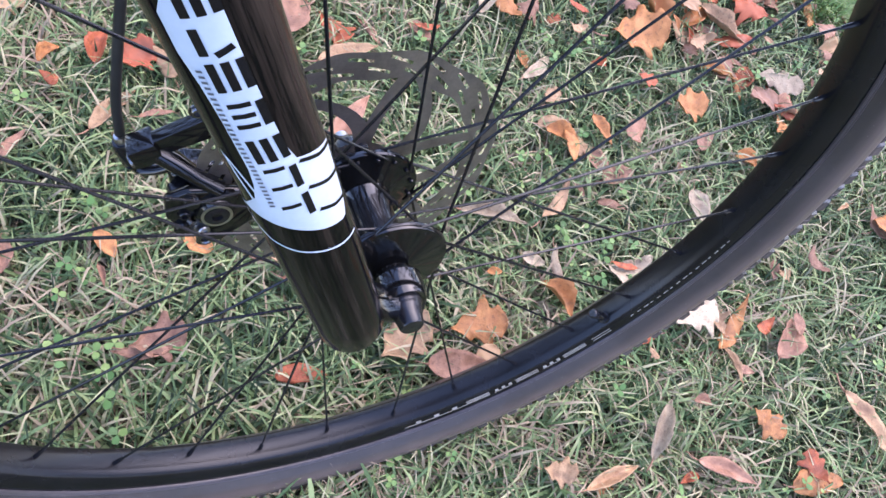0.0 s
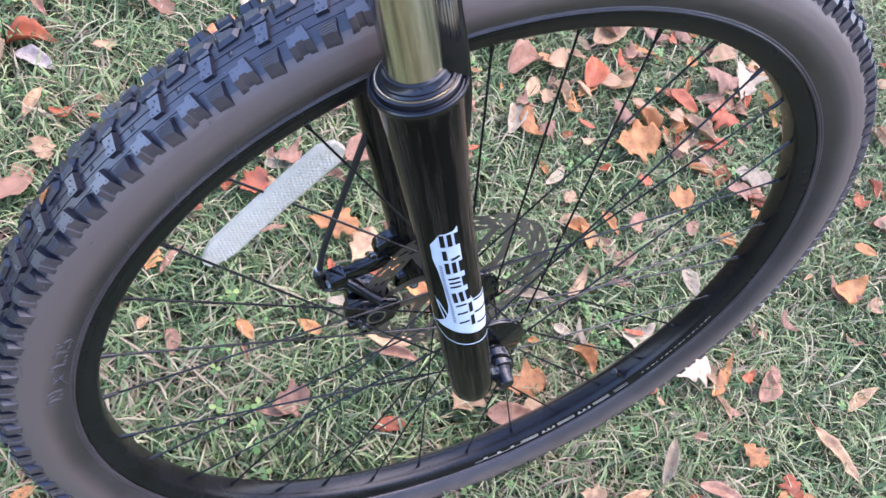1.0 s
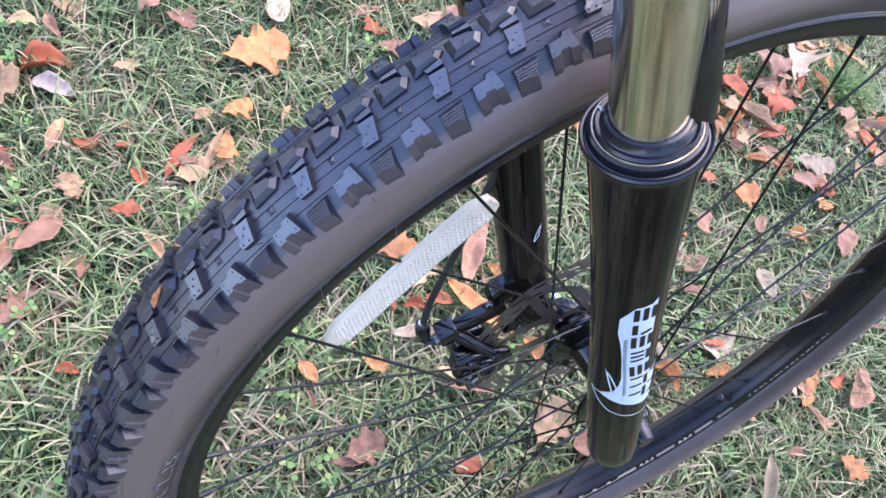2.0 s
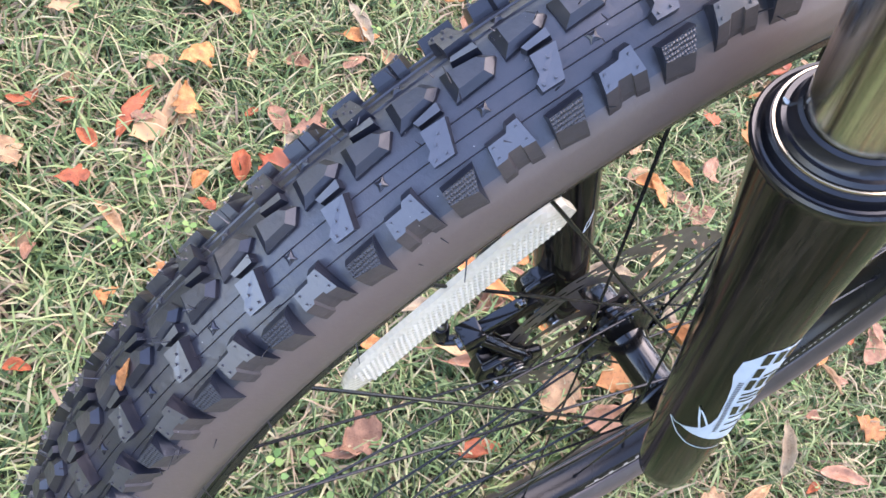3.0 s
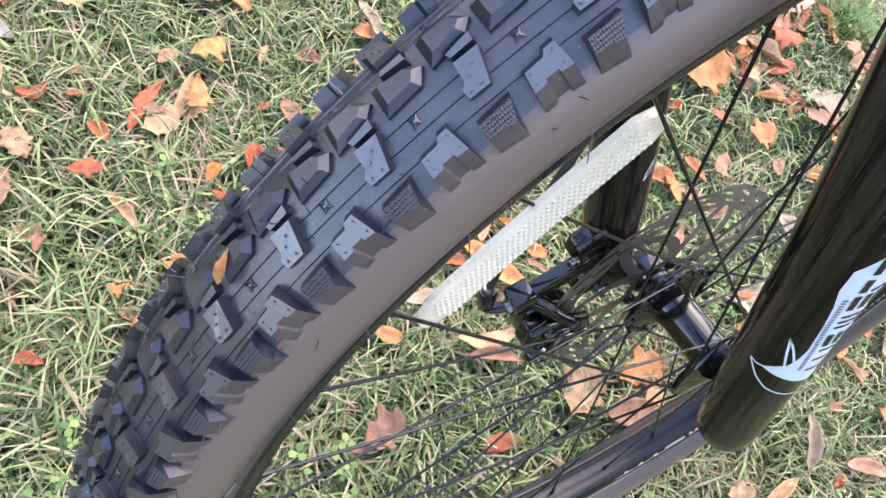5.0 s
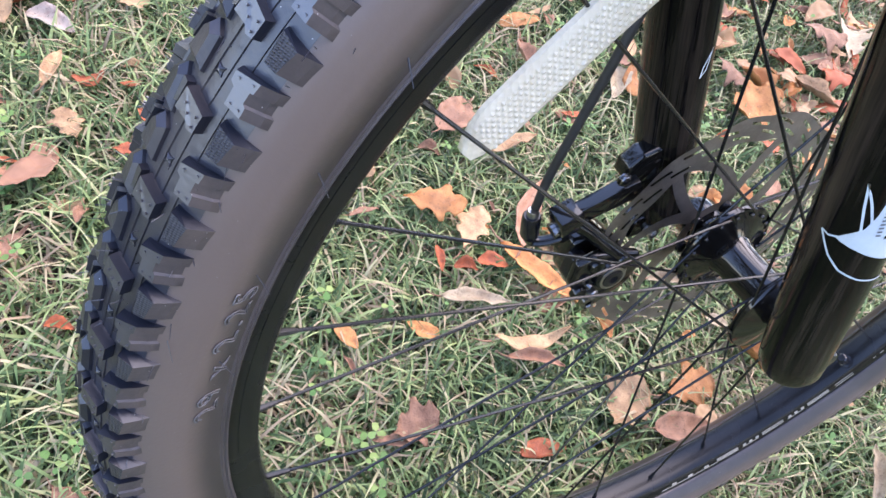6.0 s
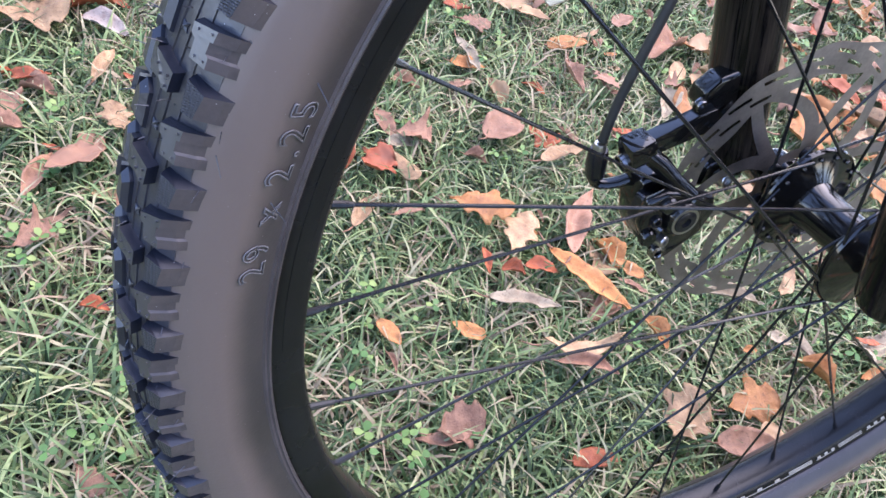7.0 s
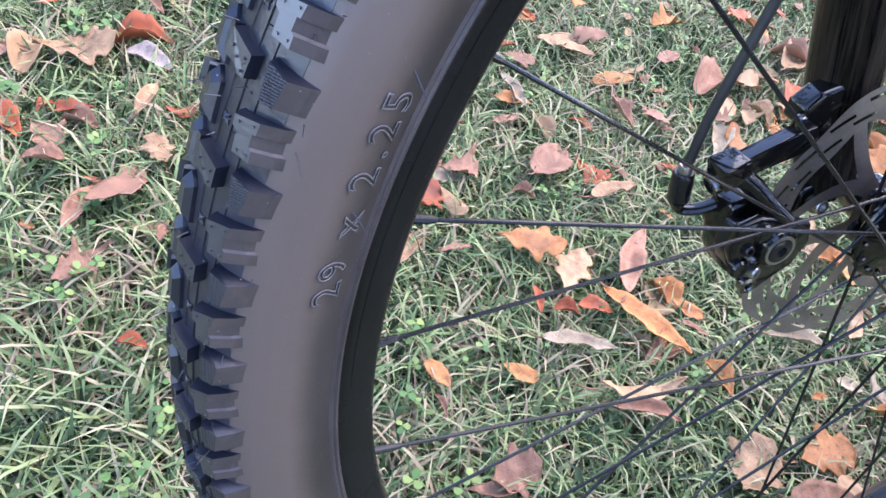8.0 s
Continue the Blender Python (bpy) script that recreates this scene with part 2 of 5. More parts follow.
def blade_material(name, stops, rough=0.55):
    """Each blade takes one tone of the ramp, with fine mottling along it."""
    m = bpy.data.materials.new(name)
    m.use_nodes = True
    t = m.node_tree
    b = t.nodes["Principled BSDF"]
    geo = t.nodes.new("ShaderNodeNewGeometry")
    co = t.nodes.new("ShaderNodeTexCoord")
    n = t.nodes.new("ShaderNodeTexNoise")
    n.inputs["Scale"].default_value = 6
    n2 = t.nodes.new("ShaderNodeTexNoise")
    n2.inputs["Scale"].default_value = 160
    add = t.nodes.new("ShaderNodeMath")
    add.operation = "MULTIPLY_ADD"
    add.inputs[1].default_value = 0.9
    sub = t.nodes.new("ShaderNodeMath")
    sub.operation = "MULTIPLY_ADD"
    sub.inputs[1].default_value = 0.25
    off = t.nodes.new("ShaderNodeMath")
    off.inputs[1].default_value = -0.575
    ramp = t.nodes.new("ShaderNodeValToRGB")
    while len(ramp.color_ramp.elements) < len(stops):
        ramp.color_ramp.elements.new(0.5)
    for e, (p, c) in zip(ramp.color_ramp.elements, stops):
        e.position, e.color = p, (*c, 1)
    t.links.new(co.outputs["Object"], n.inputs["Vector"])
    t.links.new(co.outputs["Object"], n2.inputs["Vector"])
    t.links.new(n.outputs["Fac"], add.inputs[0])
    t.links.new(geo.outputs["Random Per Island"], add.inputs[2])
    t.links.new(n2.outputs["Fac"], sub.inputs[0])
    t.links.new(add.outputs[0], sub.inputs[2])
    t.links.new(sub.outputs[0], off.inputs[0])
    t.links.new(off.outputs[0], ramp.inputs[0])
    t.links.new(ramp.outputs[0], b.inputs["Base Color"])
    b.inputs["Roughness"].default_value = rough
    b.inputs["Specular IOR Level"].default_value = 0.22
    return m


GRASS = blade_material("grass_blades", [(0.0, (0.016, 0.031, 0.012)), (0.22, (0.056, 0.100, 0.033)), (0.46, (0.132, 0.192, 0.072)), (0.66, (0.232, 0.280, 0.110)), (0.80, (0.330, 0.300, 0.170)), (1.0, (0.26, 0.190, 0.118))])
THATCH = blade_material("thatch", [(0.0, (0.035, 0.027, 0.018)), (0.5, (0.12, 0.092, 0.060)), (1.0, (0.31, 0.255, 0.175))], 0.8)
CLOVER = blade_material("clover", [(0.0, (0.05, 0.11, 0.03)), (0.5, (0.09, 0.18, 0.045)), (1.0, (0.19, 0.25, 0.07))], 0.45)


def leaf_material(name, dark, light):
    m = material(name, dark, light, 0.6, specular=0.3, scale=6.5, bump=0.6, bump_scale=45, rough_var=0.12)
    t = m.node_tree
    info = t.nodes.new("ShaderNodeObjectInfo")
    hsv = t.nodes.new("ShaderNodeHueSaturation")
    mr = t.nodes.new("ShaderNodeMapRange")
    mr.inputs["To Min"].default_value, mr.inputs["To Max"].default_value = 0.7, 1.2
    ramp = next(x for x in t.nodes if x.bl_idname == "ShaderNodeValToRGB")
    t.links.new(info.outputs["Random"], mr.inputs["Value"])
    t.links.new(mr.outputs[0], hsv.inputs["Value"])
    co = t.nodes.new("ShaderNodeTexCoord")
    n = t.nodes.new("ShaderNodeTexNoise")
    n.inputs["Scale"].default_value, n.inputs["Detail"].default_value = 3.2, 5
    spot = t.nodes.new("ShaderNodeMapRange")
    spot.inputs["From Min"].default_value, spot.inputs["From Max"].default_value = 0.55, 0.75
    spot.inputs["To Max"].default_value = 0.6
    dead = t.nodes.new("ShaderNodeMixRGB")
    dead.inputs[2].default_value = (0.12, 0.055, 0.032, 1)
    shift = t.nodes.new("ShaderNodeVectorMath")
    t.links.new(co.outputs["Object"], shift.inputs[0])
    t.links.new(info.outputs["Location"], shift.inputs[1])
    t.links.new(shift.outputs[0], n.inputs["Vector"])
    t.links.new(n.outputs["Fac"], spot.inputs["Value"])
    t.links.new(spot.outputs[0], dead.inputs[0])
    t.links.new(ramp.outputs[0], dead.inputs[1])
    fine = t.nodes.new("ShaderNodeTexNoise")
    fine.inputs["Scale"].default_value, fine.inputs["Detail"].default_value = 22, 6
    speck = t.nodes.new("ShaderNodeMapRange")
    speck.inputs["From Min"].default_value, speck.inputs["From Max"].default_value = 0.56, 0.70
    speck.inputs["To Max"].default_value = 0.55
    spots = t.nodes.new("ShaderNodeMixRGB")
    spots.inputs[2].default_value = (0.085, 0.045, 0.028, 1)
    t.links.new(shift.outputs[0], fine.inputs["Vector"])
    t.links.new(fine.outputs["Fac"], speck.inputs["Value"])
    t.links.new(speck.outputs[0], spots.inputs[0])
    t.links.new(dead.outputs[0], spots.inputs[1])
    t.links.new(spots.outputs[0], hsv.inputs["Color"])
    t.links.new(hsv.outputs[0], t.nodes["Principled BSDF"].inputs["Base Color"])
    return m


LEAF = {
    "orange": leaf_material("orange_leaf", (0.32, 0.118, 0.034), (0.52, 0.230, 0.075)),
    "tan": leaf_material("tan_leaf", (0.27, 0.150, 0.072), (0.45, 0.285, 0.145)),
    "pale": leaf_material("pale_leaf", (0.27, 0.200, 0.120), (0.40, 0.320, 0.205)),
    "red": leaf_material("red_leaf", (0.27, 0.060, 0.024), (0.45, 0.125, 0.046)),
    "brown": leaf_material("brown_leaf", (0.19, 0.090, 0.050), (0.34, 0.180, 0.105)),
    "grey": leaf_material("grey_leaf", (0.22, 0.180, 0.150), (0.31, 0.262, 0.220)),
}
WORDS = {"orange": "dry orange", "tan": "tan brown", "pale": "pale straw-coloured", "red": "rust red", "brown": "pinkish brown", "grey": "pale greyish pink"}


# ---- mesh helpers ----
def mesh_of(name, bm, mat, smooth=True):
    bmesh.ops.recalc_face_normals(bm, faces=bm.faces)
    me = bpy.data.meshes.new(name)
    bm.to_mesh(me)
    bm.free()
    me.materials.append(mat)
    if smooth:
        me.shade_smooth()
    return me


def part(name, bm, mat, parent, label="", smooth=True, sharp=35):
    me = bm if isinstance(bm, bpy.types.Mesh) else mesh_of(name, bm, mat, smooth)
    if smooth and not isinstance(bm, bpy.types.Mesh):
        me.set_sharp_from_angle(angle=radians(sharp))
    ob = new(name, me)
    ob.parent = parent
    if parent.type == "EMPTY":
        ob.location.z = TYRE_R
    return tagged(ob, label)


def lathe(profile, segs=96, closed=True, bm=None, m=None, a0=0.0, a1=360.0):
    """Turns a profile of (along, radius) round the y axis of the wheel."""
    bm = bm or bmesh.new()
    full = abs(a1 - a0 - 360) < 1e-6
    n = segs if full else segs + 1
    rings = []
    for i in range(n):
        a = radians(a0 + (a1 - a0) * i / segs)
        row = []
        for y, r in profile:
            p = Vector((r * math.cos(a), y, r * math.sin(a)))
            row.append(bm.verts.new(m @ p if m else p))
        rings.append(row)
    k = len(profile)
    for i in range(segs):
        p, q = rings[i], rings[(i + 1) % n]
        for j in range(k if closed else k - 1):
            bm.faces.new((p[j], p[(j + 1) % k], q[(j + 1) % k], q[j]))
    return bm


def tube(points, radii, sides=10, bm=None, flat=1.0, side=None):
    """A tube along points; flat squeezes it across the given side direction."""
    bm = bm or bmesh.new()
    pts = [Vector(p) for p in points]
    if not isinstance(radii, (list, tuple)):
        radii = [radii] * len(pts)
    rings = []
    for i, p in enumerate(pts):
        d = (pts[min(i + 1, len(pts) - 1)] - pts[max(i - 1, 0)]).normalized()
        ref = Vector(side) if side else (Vector((0, 1, 0)) if abs(d.y) < 0.9 else Vector((1, 0, 0)))
        u = (ref - d * ref.dot(d)).normalized()
        v = d.cross(u)
        rings.append([bm.verts.new(p + u * math.cos(2 * math.pi * k / sides) * radii[i] + v * math.sin(2 * math.pi * k / sides) * radii[i] * flat) for k in range(sides)])
    for a, b in zip(rings, rings[1:]):
        for k in range(sides):
            bm.faces.new((a[k], a[(k + 1) % sides], b[(k + 1) % sides], b[k]))
    bm.faces.new(rings[0][::-1])
    bm.faces.new(rings[-1])
    return bm


def smooth_path(points, n=8):
    """Points along a soft curve through the given ones."""
    p = [Vector(points[0]) * 2 - Vector(points[1])] + [Vector(q) for q in points] + [Vector(points[-1]) * 2 - Vector(points[-2])]
    out = []
    for i in range(1, len(p) - 2):
        for k in range(n):
            t = k / n
            out.append(0.5 * (2 * p[i] + (p[i + 1] - p[i - 1]) * t + (2 * p[i - 1] - 5 * p[i] + 4 * p[i + 1] - p[i + 2]) * t * t + (3 * p[i] - p[i - 1] - 3 * p[i + 1] + p[i + 2]) * t ** 3))
    return out + [p[-2]]


def block(size, m, bevel=0.002, bm=None, taper=1.0):
    """A box with rounded edges, narrower at its top by taper, at the pose m."""
    part_bm = bmesh.new()
    bmesh.ops.create_cube(part_bm, size=1)
    for v in part_bm.verts:
        k = taper if v.co.z > 0 else 1
        v.co = Vector((v.co.x * size[0] * k, v.co.y * size[1] * k, v.co.z * size[2]))
    bmesh.ops.bevel(part_bm, geom=part_bm.edges[:], offset=bevel, segments=2, affect="EDGES", profile=0.6)
    bmesh.ops.transform(part_bm, matrix=m, verts=part_bm.verts)
    if bm is None:
        return part_bm
    tmp = bpy.data.meshes.new("tmp")
    part_bm.to_mesh(tmp)
    part_bm.free()
    bm.from_mesh(tmp)
    bpy.data.meshes.remove(tmp)
    return bm


def turned(profile, m, segs=24, bm=None):
    """A solid of (radius, height) pairs turned round its own z axis, at the pose m."""
    return lathe([(h, r) for r, h in profile], segs, False, bm, m @ Matrix.Rotation(radians(90), 4, "X"))


def hexagon_head(m, r=0.004, h=0.004):
    bm = turned([(0.0005, 0), (r * 1.25, 0), (r * 1.25, 0.001), (r, 0.001), (r, h - 0.0006), (r - 0.0006, h), (r * 0.55, h), (r * 0.55, h - 0.002), (0.0003, h - 0.002)], m, 18)
    return bm


# ---- the bicycle: its frame of reference has the axle at the origin, x ahead, y to its left ----
HUB_Z, TYRE_R = 0.3665, 0.3660
WHEEL = Matrix.Translation((0, 0, HUB_Z)) @ pose(0, 0, 0, *WHEEL_TURN)
bicycle = new("bicycle")
bicycle.matrix_world = WHEEL @ Matrix.Translation((0, 0, -TYRE_R))
tagged(bicycle, "black mountain bicycle front end leaning on its stand in the grass", "bicycle")

# tyre section: (half width, radius) from the crown to the bead
SECTION = [(0.0, 0.3637), (0.0054, 0.3631), (0.0106, 0.3615), (0.0153, 0.3587), (0.0193, 0.3551), (0.0225, 0.3507), (0.0247, 0.3457), (0.0259, 0.3404), (0.0263, 0.3345), (0.025, 0.33), (0.0224, 0.325), (0.0192, 0.3206), (0.0165, 0.317), (0.0148, 0.315)]
_len = [0.0]
for (y0, r0), (y1, r1) in zip(SECTION, SECTION[1:]):
    _len.append(_len[-1] + math.hypot(y1 - y0, r1 - r0))


def on_section(u):
    """Place and outward normal (y, r) on the tyre's section, u metres from the crown (negative: the bicycle's right)."""
    s, u = (1, u) if u >= 0 else (-1, -u)
    y, r = np.interp(u, _len, [p[0] for p in SECTION]), np.interp(u, _len, [p[1] for p in SECTION])
    e = 0.003
    y0, r0 = np.interp(max(u - e, 0), _len, [p[0] for p in SECTION]), np.interp(max(u - e, 0), _len, [p[1] for p in SECTION])
    y1, r1 = np.interp(u + e, _len, [p[0] for p in SECTION]), np.interp(u + e, _len, [p[1] for p in SECTION])
    d = Vector((y1 - y0, r1 - r0)).normalized()
    if u < e:
        d = Vector((1, (r1 - SECTION[0][1]) / (y1 or 1) * u / e)).normalized()
    return s * y, r, s * -d.y, d.x


def on_casing(u, lift=0.0):
    """Place (y, r) on the casing, which lies deeper than the knob's seat between the knobs."""
    y, r, ny, nr = on_section(u)
    d = lift - float(np.interp(abs(u), [0, 0.015, 0.024, 0.032], [0.0003, 0.0003, 0.0004, 0.0]))
    return y + ny * d, r + nr * d


outer = [on_casing(u) for u in np.linspace(-_len[-1], _len[-1], 81)]
inner = [(y * 0.86, r - 0.0025) for y, r in outer[::-1]]
tyre = part("tyre", lathe(outer + inner, 220), SIDEWALL, bicycle, "knobbly black tyre with brownish sidewalls")
cap_out = [on_casing(u, 0.0003) for u in np.linspace(-0.0262, 0.0262, 33)]
cap_in = [on_casing(u, -0.0006) for u in np.linspace(0.0262, -0.0262, 33)]
part("tread_band", lathe(cap_out + cap_in, 220), RUBBER, tyre, "blue-black rubber tread band")
for u in (-0.0180, -0.0130, -0.0085, 0.0085, 0.0130, 0.0180):
    part("mould_line", lathe([on_casing(u - 0.00025, 0.0002), on_casing(u, 0.0008), on_casing(u + 0.00025, 0.0002)], 220, False), RUBBER, tyre)
bead = bmesh.new()
for s in (-1, 1):
    lathe([(s * 0.0150, 0.3138), (s * 0.0162, 0.3140), (s * 0.0170, 0.3149), (s * 0.0165, 0.3158), (s * 0.0173, 0.3166), (s * 0.0170, 0.3177), (s * 0.0150, 0.3176)], 220, True, bead)
part("bead_line", bead, BEAD, tyre, "ribbed bead edge")

# rim
RIM_P = [(0.0142, 0.3150), (0.0148, 0.3125), (0.0146, 0.3110), (0.0116, 0.3010), (0.0102, 0.2994), (0.0050, 0.2981), (0.0, 0.2978)]
rim_profile = RIM_P + [(-y, r) for y, r in RIM_P[-2::-1]] + [(-0.012, 0.3150), (-0.011, 0.3060), (0.011, 0.3060), (0.012, 0.3150)]
rim = part("rim", lathe(rim_profile, 200), RIM, bicycle, "black anodised aluminium wheel rim")


def rim_strip(a0, a1, r0, r1, lift, mat, name, parent, segs=None):
    segs = segs or max(2, int(abs(a1 - a0) / 1.5))
    y0, y1 = (-0.0146 + (0.3110 - r) * 0.30 for r in (r0, r1))
    return part(name, lathe([(y0 - lift, r0), (y1 - lift, r1), (y1 + 0.0002, r1), (y0 + 0.0002, r0)], segs, True, None, None, a0, a1), mat, parent)


for a0, a1, words in ((-84, -4, True), (94, 176, False)):
    strip = rim_strip(a0, a1, 0.3032, 0.3092, 0.0002, BLACK, "decal_strip", rim)
    if not words:
        continue
    rim_strip(a0 + 2, a0 + 13, 0.3082, 0.3085, 0.0005, CREAM, "decal_line", rim)
    for a in (a0 + 4, a0 + 7.2, a0 + 10.4):
        rim_strip(a, a + 0.9, 0.3052, 0.3076, 0.0005, CREAM, "decal_block", rim)
    for a in (a0 + 13, a0 + 22, a0 + 31):
        for r in (0.3044, 0.3060, 0.3076):
            rim_strip(a, a + 4.2, r, r + 0.0005, 0.0005, CREAM, "decal_bar", rim)
    for a in (a0 + 18, a0 + 27):
        rim_strip(a, a + 3.2, 0.3080, 0.3083, 0.0005, CREAM, "decal_line", rim)
        for k in range(3):
            rim_strip(a + 0.2 + 1.25 * k, a + 0.8 + 1.25 * k, 0.3048, 0.3072, 0.0005, CREAM, "decal_block", rim)
    rim_strip(a0 + 36.5, a0 + 40, 0.3048, 0.3052, 0.0005, CREAM, "decal_line", rim)
    rim_strip(a0 + 36.5, a0 + 40, 0.3076, 0.3080, 0.0005, CREAM, "decal_line", rim)
    for k in range(16):
        rim_strip(a0 + 44 + 1.3 * k, a0 + 44.5 + 1.3 * k + 0.2 * (k % 3), 0.3058, 0.3064, 0.0005, CREAM, "decal_dash", rim)

for side in (-1, 1):
    lip = lathe([(side * 0.0136, 0.3152), (side * 0.0146, 0.3158), (side * 0.0154, 0.3151), (side * 0.0151, 0.3140), (side * 0.0140, 0.3138)], 200)
    part("rim_lip", lip, RIM, rim)

# spokes: side and lean repeat every four holes
SPOKE_SETS = ((1, 1), (-1, -1), (1, -1), (-1, 1))
HUB_FLANGE = {-1: (-0.0277, 0.0290), 1: (0.0226, 0.0290)}
for k in range(32):
    s, lean = SPOKE_SETS[k % 4]
    a = radians(SPOKE_PHASE + 11.25 * k)
    fy, fr = HUB_FLANGE[s]
    h = a + lean * radians(68.0)
    rim_end = Vector((0.2985 * math.cos(a), s * 0.0015, 0.2985 * math.sin(a)))
    hub_end = Vector((fr * math.cos(h), fy + s * lean * 0.0022, fr * math.sin(h)))
    d = (hub_end - rim_end).normalized()
    sp = part("spoke", tube([rim_end + d * 0.010, rim_end + d * 0.02, hub_end], 0.00088, 8), SPOKE, bicycle, "thin black steel spoke" if k == 0 else "")
    part("nipple", tube([rim_end, rim_end + d * 0.001, rim_end + d * 0.0085, rim_end + d * 0.0115], [0.0020, 0.0018, 0.0016, 0.0011], 8), SATIN, sp)

# valve, pointing at the hub
va = radians(-43.56)
v_out = Vector((math.cos(va), 0, math.sin(va)))
valve = part("valve", tube([v_out * 0.2990 + Vector((0, -0.004, 0)), v_out * 0.2960 + Vector((0, -0.004, 0)), v_out * 0.2955 + Vector((0, -0.004, 0)), v_out * 0.2830 + Vector((0, -0.0045, 0))], [0.0058, 0.0056, 0.0038, 0.0034], 16), BLACK, bicycle, "black rubber tyre valve")
part("valve_thread", tube([v_out * 0.2832 + Vector((0, -0.0045, 0)), v_out * 0.2800 + Vector((0, -0.0047, 0))], 0.0030, 14), STEEL, valve, "bright metal thread")
part("valve_cap", tube([v_out * 0.2802 + Vector((0, -0.0047, 0)), v_out * 0.2795 + Vector((0, -0.0047, 0)), v_out * 0.2755 + Vector((0, -0.0050, 0)), v_out * 0.2745 + Vector((0, -0.0050, 0))], [0.0040, 0.0042, 0.0040, 0.0030], 14), SATIN, valve, "dark plastic cap")

# hub
HUB_P = [(-0.044, 0.0004), (-0.044, 0.0085), (-0.0352, 0.0095), (-0.034, 0.013), (-0.031, 0.029), (-0.0302, 0.0325), (-0.0287, 0.0333), (-0.0267, 0.0333), (-0.0257, 0.0322), (-0.0242, 0.02), (-0.0222, 0.0145), (-0.0165, 0.0132), (0.009, 0.0132), (0.0156, 0.015), (0.0193, 0.023), (0.0207, 0.0325), (0.0218, 0.0333), (0.0236, 0.0333), (0.0249, 0.032), (0.0259, 0.0215), (0.0308, 0.021), (0.0319, 0.012), (0.045, 0.01), (0.045, 0.0004)]
hub = part("hub", lathe(HUB_P, 64, False), GLOSS, bicycle, "glossy black disc-brake hub with wide flanges")
holes = bmesh.new()
for s in (-1, 1):
    fy, fr = HUB_FLANGE[s]
    for k in range(16):
        a = radians(22.5 * k + 8)
        c = Vector((fr * math.cos(a), fy - 0.0021 if s < 0 else fy - 0.003, fr * math.sin(a)))
        tube([c, c + Vector((0, -0.0012, 0))], [0.0014, 0.0009], 8, holes)
tagged(part("spoke_head", holes, SATIN, hub), kind="stuff")
axle = part("axle", tube([(0, -0.066, 0), (0, 0.066, 0)], 0.0045, 16), STEEL, bicycle)
nut = part("axle_nut", turned([(0.0003, 0), (0.0090, 0), (0.0093, 0.0016), (0.0086, 0.0034), (0.0078, 0.0060), (0.0066, 0.0125), (0.0060, 0.0134), (0.0003, 0.0136)], pose(0, -0.0560, 0, 90, 0, 0), 28), SATIN, bicycle, "dark conical axle nut")
part("nut_collar", turned([(0.006, 0), (0.0098, 0), (0.0100, 0.0014), (0.0096, 0.0024), (0.006, 0.0024)], pose(0, -0.0550, 0, 90, 0, 0), 28), SATIN, nut)


# brake rotor: a slotted track and six swept arms
def rotor_mesh():
    bm = bmesh.new()
    n, y = 192, 0.0385
    rows = []
    for i in range(n):
        a = 2 * math.pi * i / n
        wave = 0.0013 * math.sin(12 * a)
        inner = 0.0762 + 0.0045 * ((i % 8) / 7 - 0.5)
        outer_row = 0.0836 + 0.0045 * (((i + 4) % 8) / 7 - 0.5)
        rows.append([bm.verts.new((r * math.cos(a), y, r * math.sin(a))) for r in (0.0708 + wave, inner - 0.0011, inner + 0.0011, outer_row - 0.0011, outer_row + 0.0011, 0.0890 + wave)])
    for i in range(n):
        p, q = rows[i], rows[(i + 1) % n]
        for j in range(5):
            if (j == 1 and i % 8 in (1, 2, 3, 4, 5)) or (j == 3 and (i + 4) % 8 in (1, 2, 3, 4, 5)):
                continue
            bm.faces.new((p[j], p[j + 1], q[j + 1], q[j]))
    lathe([(y - 0.0001, 0.0165), (y - 0.0001, 0.0235)], 48, False, bm)
    bmesh.ops.solidify(bm, geom=bm.faces[:], thickness=0.0018)
    return bm


def rotor_arm(a0, sweep, w0, w1):
    bm = bmesh.new()
    prev = None
    for i in range(13):
        t = i / 12
        r = 0.0200 + (0.0745 - 0.0200) * t
        a = a0 + sweep * t ** 1.3
        w = (w0 + (w1 - w0) * t) / r / 2
        cur = [bm.verts.new((r * math.cos(a + b), 0.0384, r * math.sin(a + b))) for b in (-w, w)]
        if prev:
            bm.faces.new((prev[0], prev[1], cur[1], cur[0]))
        prev = cur
    bmesh.ops.solidify(bm, geom=bm.faces[:], thickness=0.0018)
    return bm


rotor = part("brake_rotor", rotor_mesh(), ROTOR_M, bicycle, "slotted grey steel brake disc", smooth=False)
for k in range(6):
    part("rotor_arm", rotor_arm(2 * math.pi * k / 6 + 0.3, 0.80, 0.0110, 0.0095), ROTOR_M, rotor, smooth=False)
    part("rotor_arm", rotor_arm(2 * math.pi * k / 6 + 0.3, -0.15, 0.0085, 0.0075), ROTOR_M, rotor, smooth=False)
    a = radians(60 * k + 20)
    part("rotor_bolt", turned([(0.0003, 0), (0.0042, 0), (0.0042, 0.002), (0.0034, 0.0028), (0.0003, 0.0028)], pose(0.0205 * math.cos(a), 0.0370, 0.0205 * math.sin(a), 90, 0, 0), 14), SATIN, rotor)

# ---- suspension fork ----
LEG_X, LEG_LEAN, LEG_TILT = -0.0285, math.degrees(math.atan(0.2285)), math.degrees(math.atan(0.0310))
LEG_Y = {-1: -0.0655, 1: 0.0565}


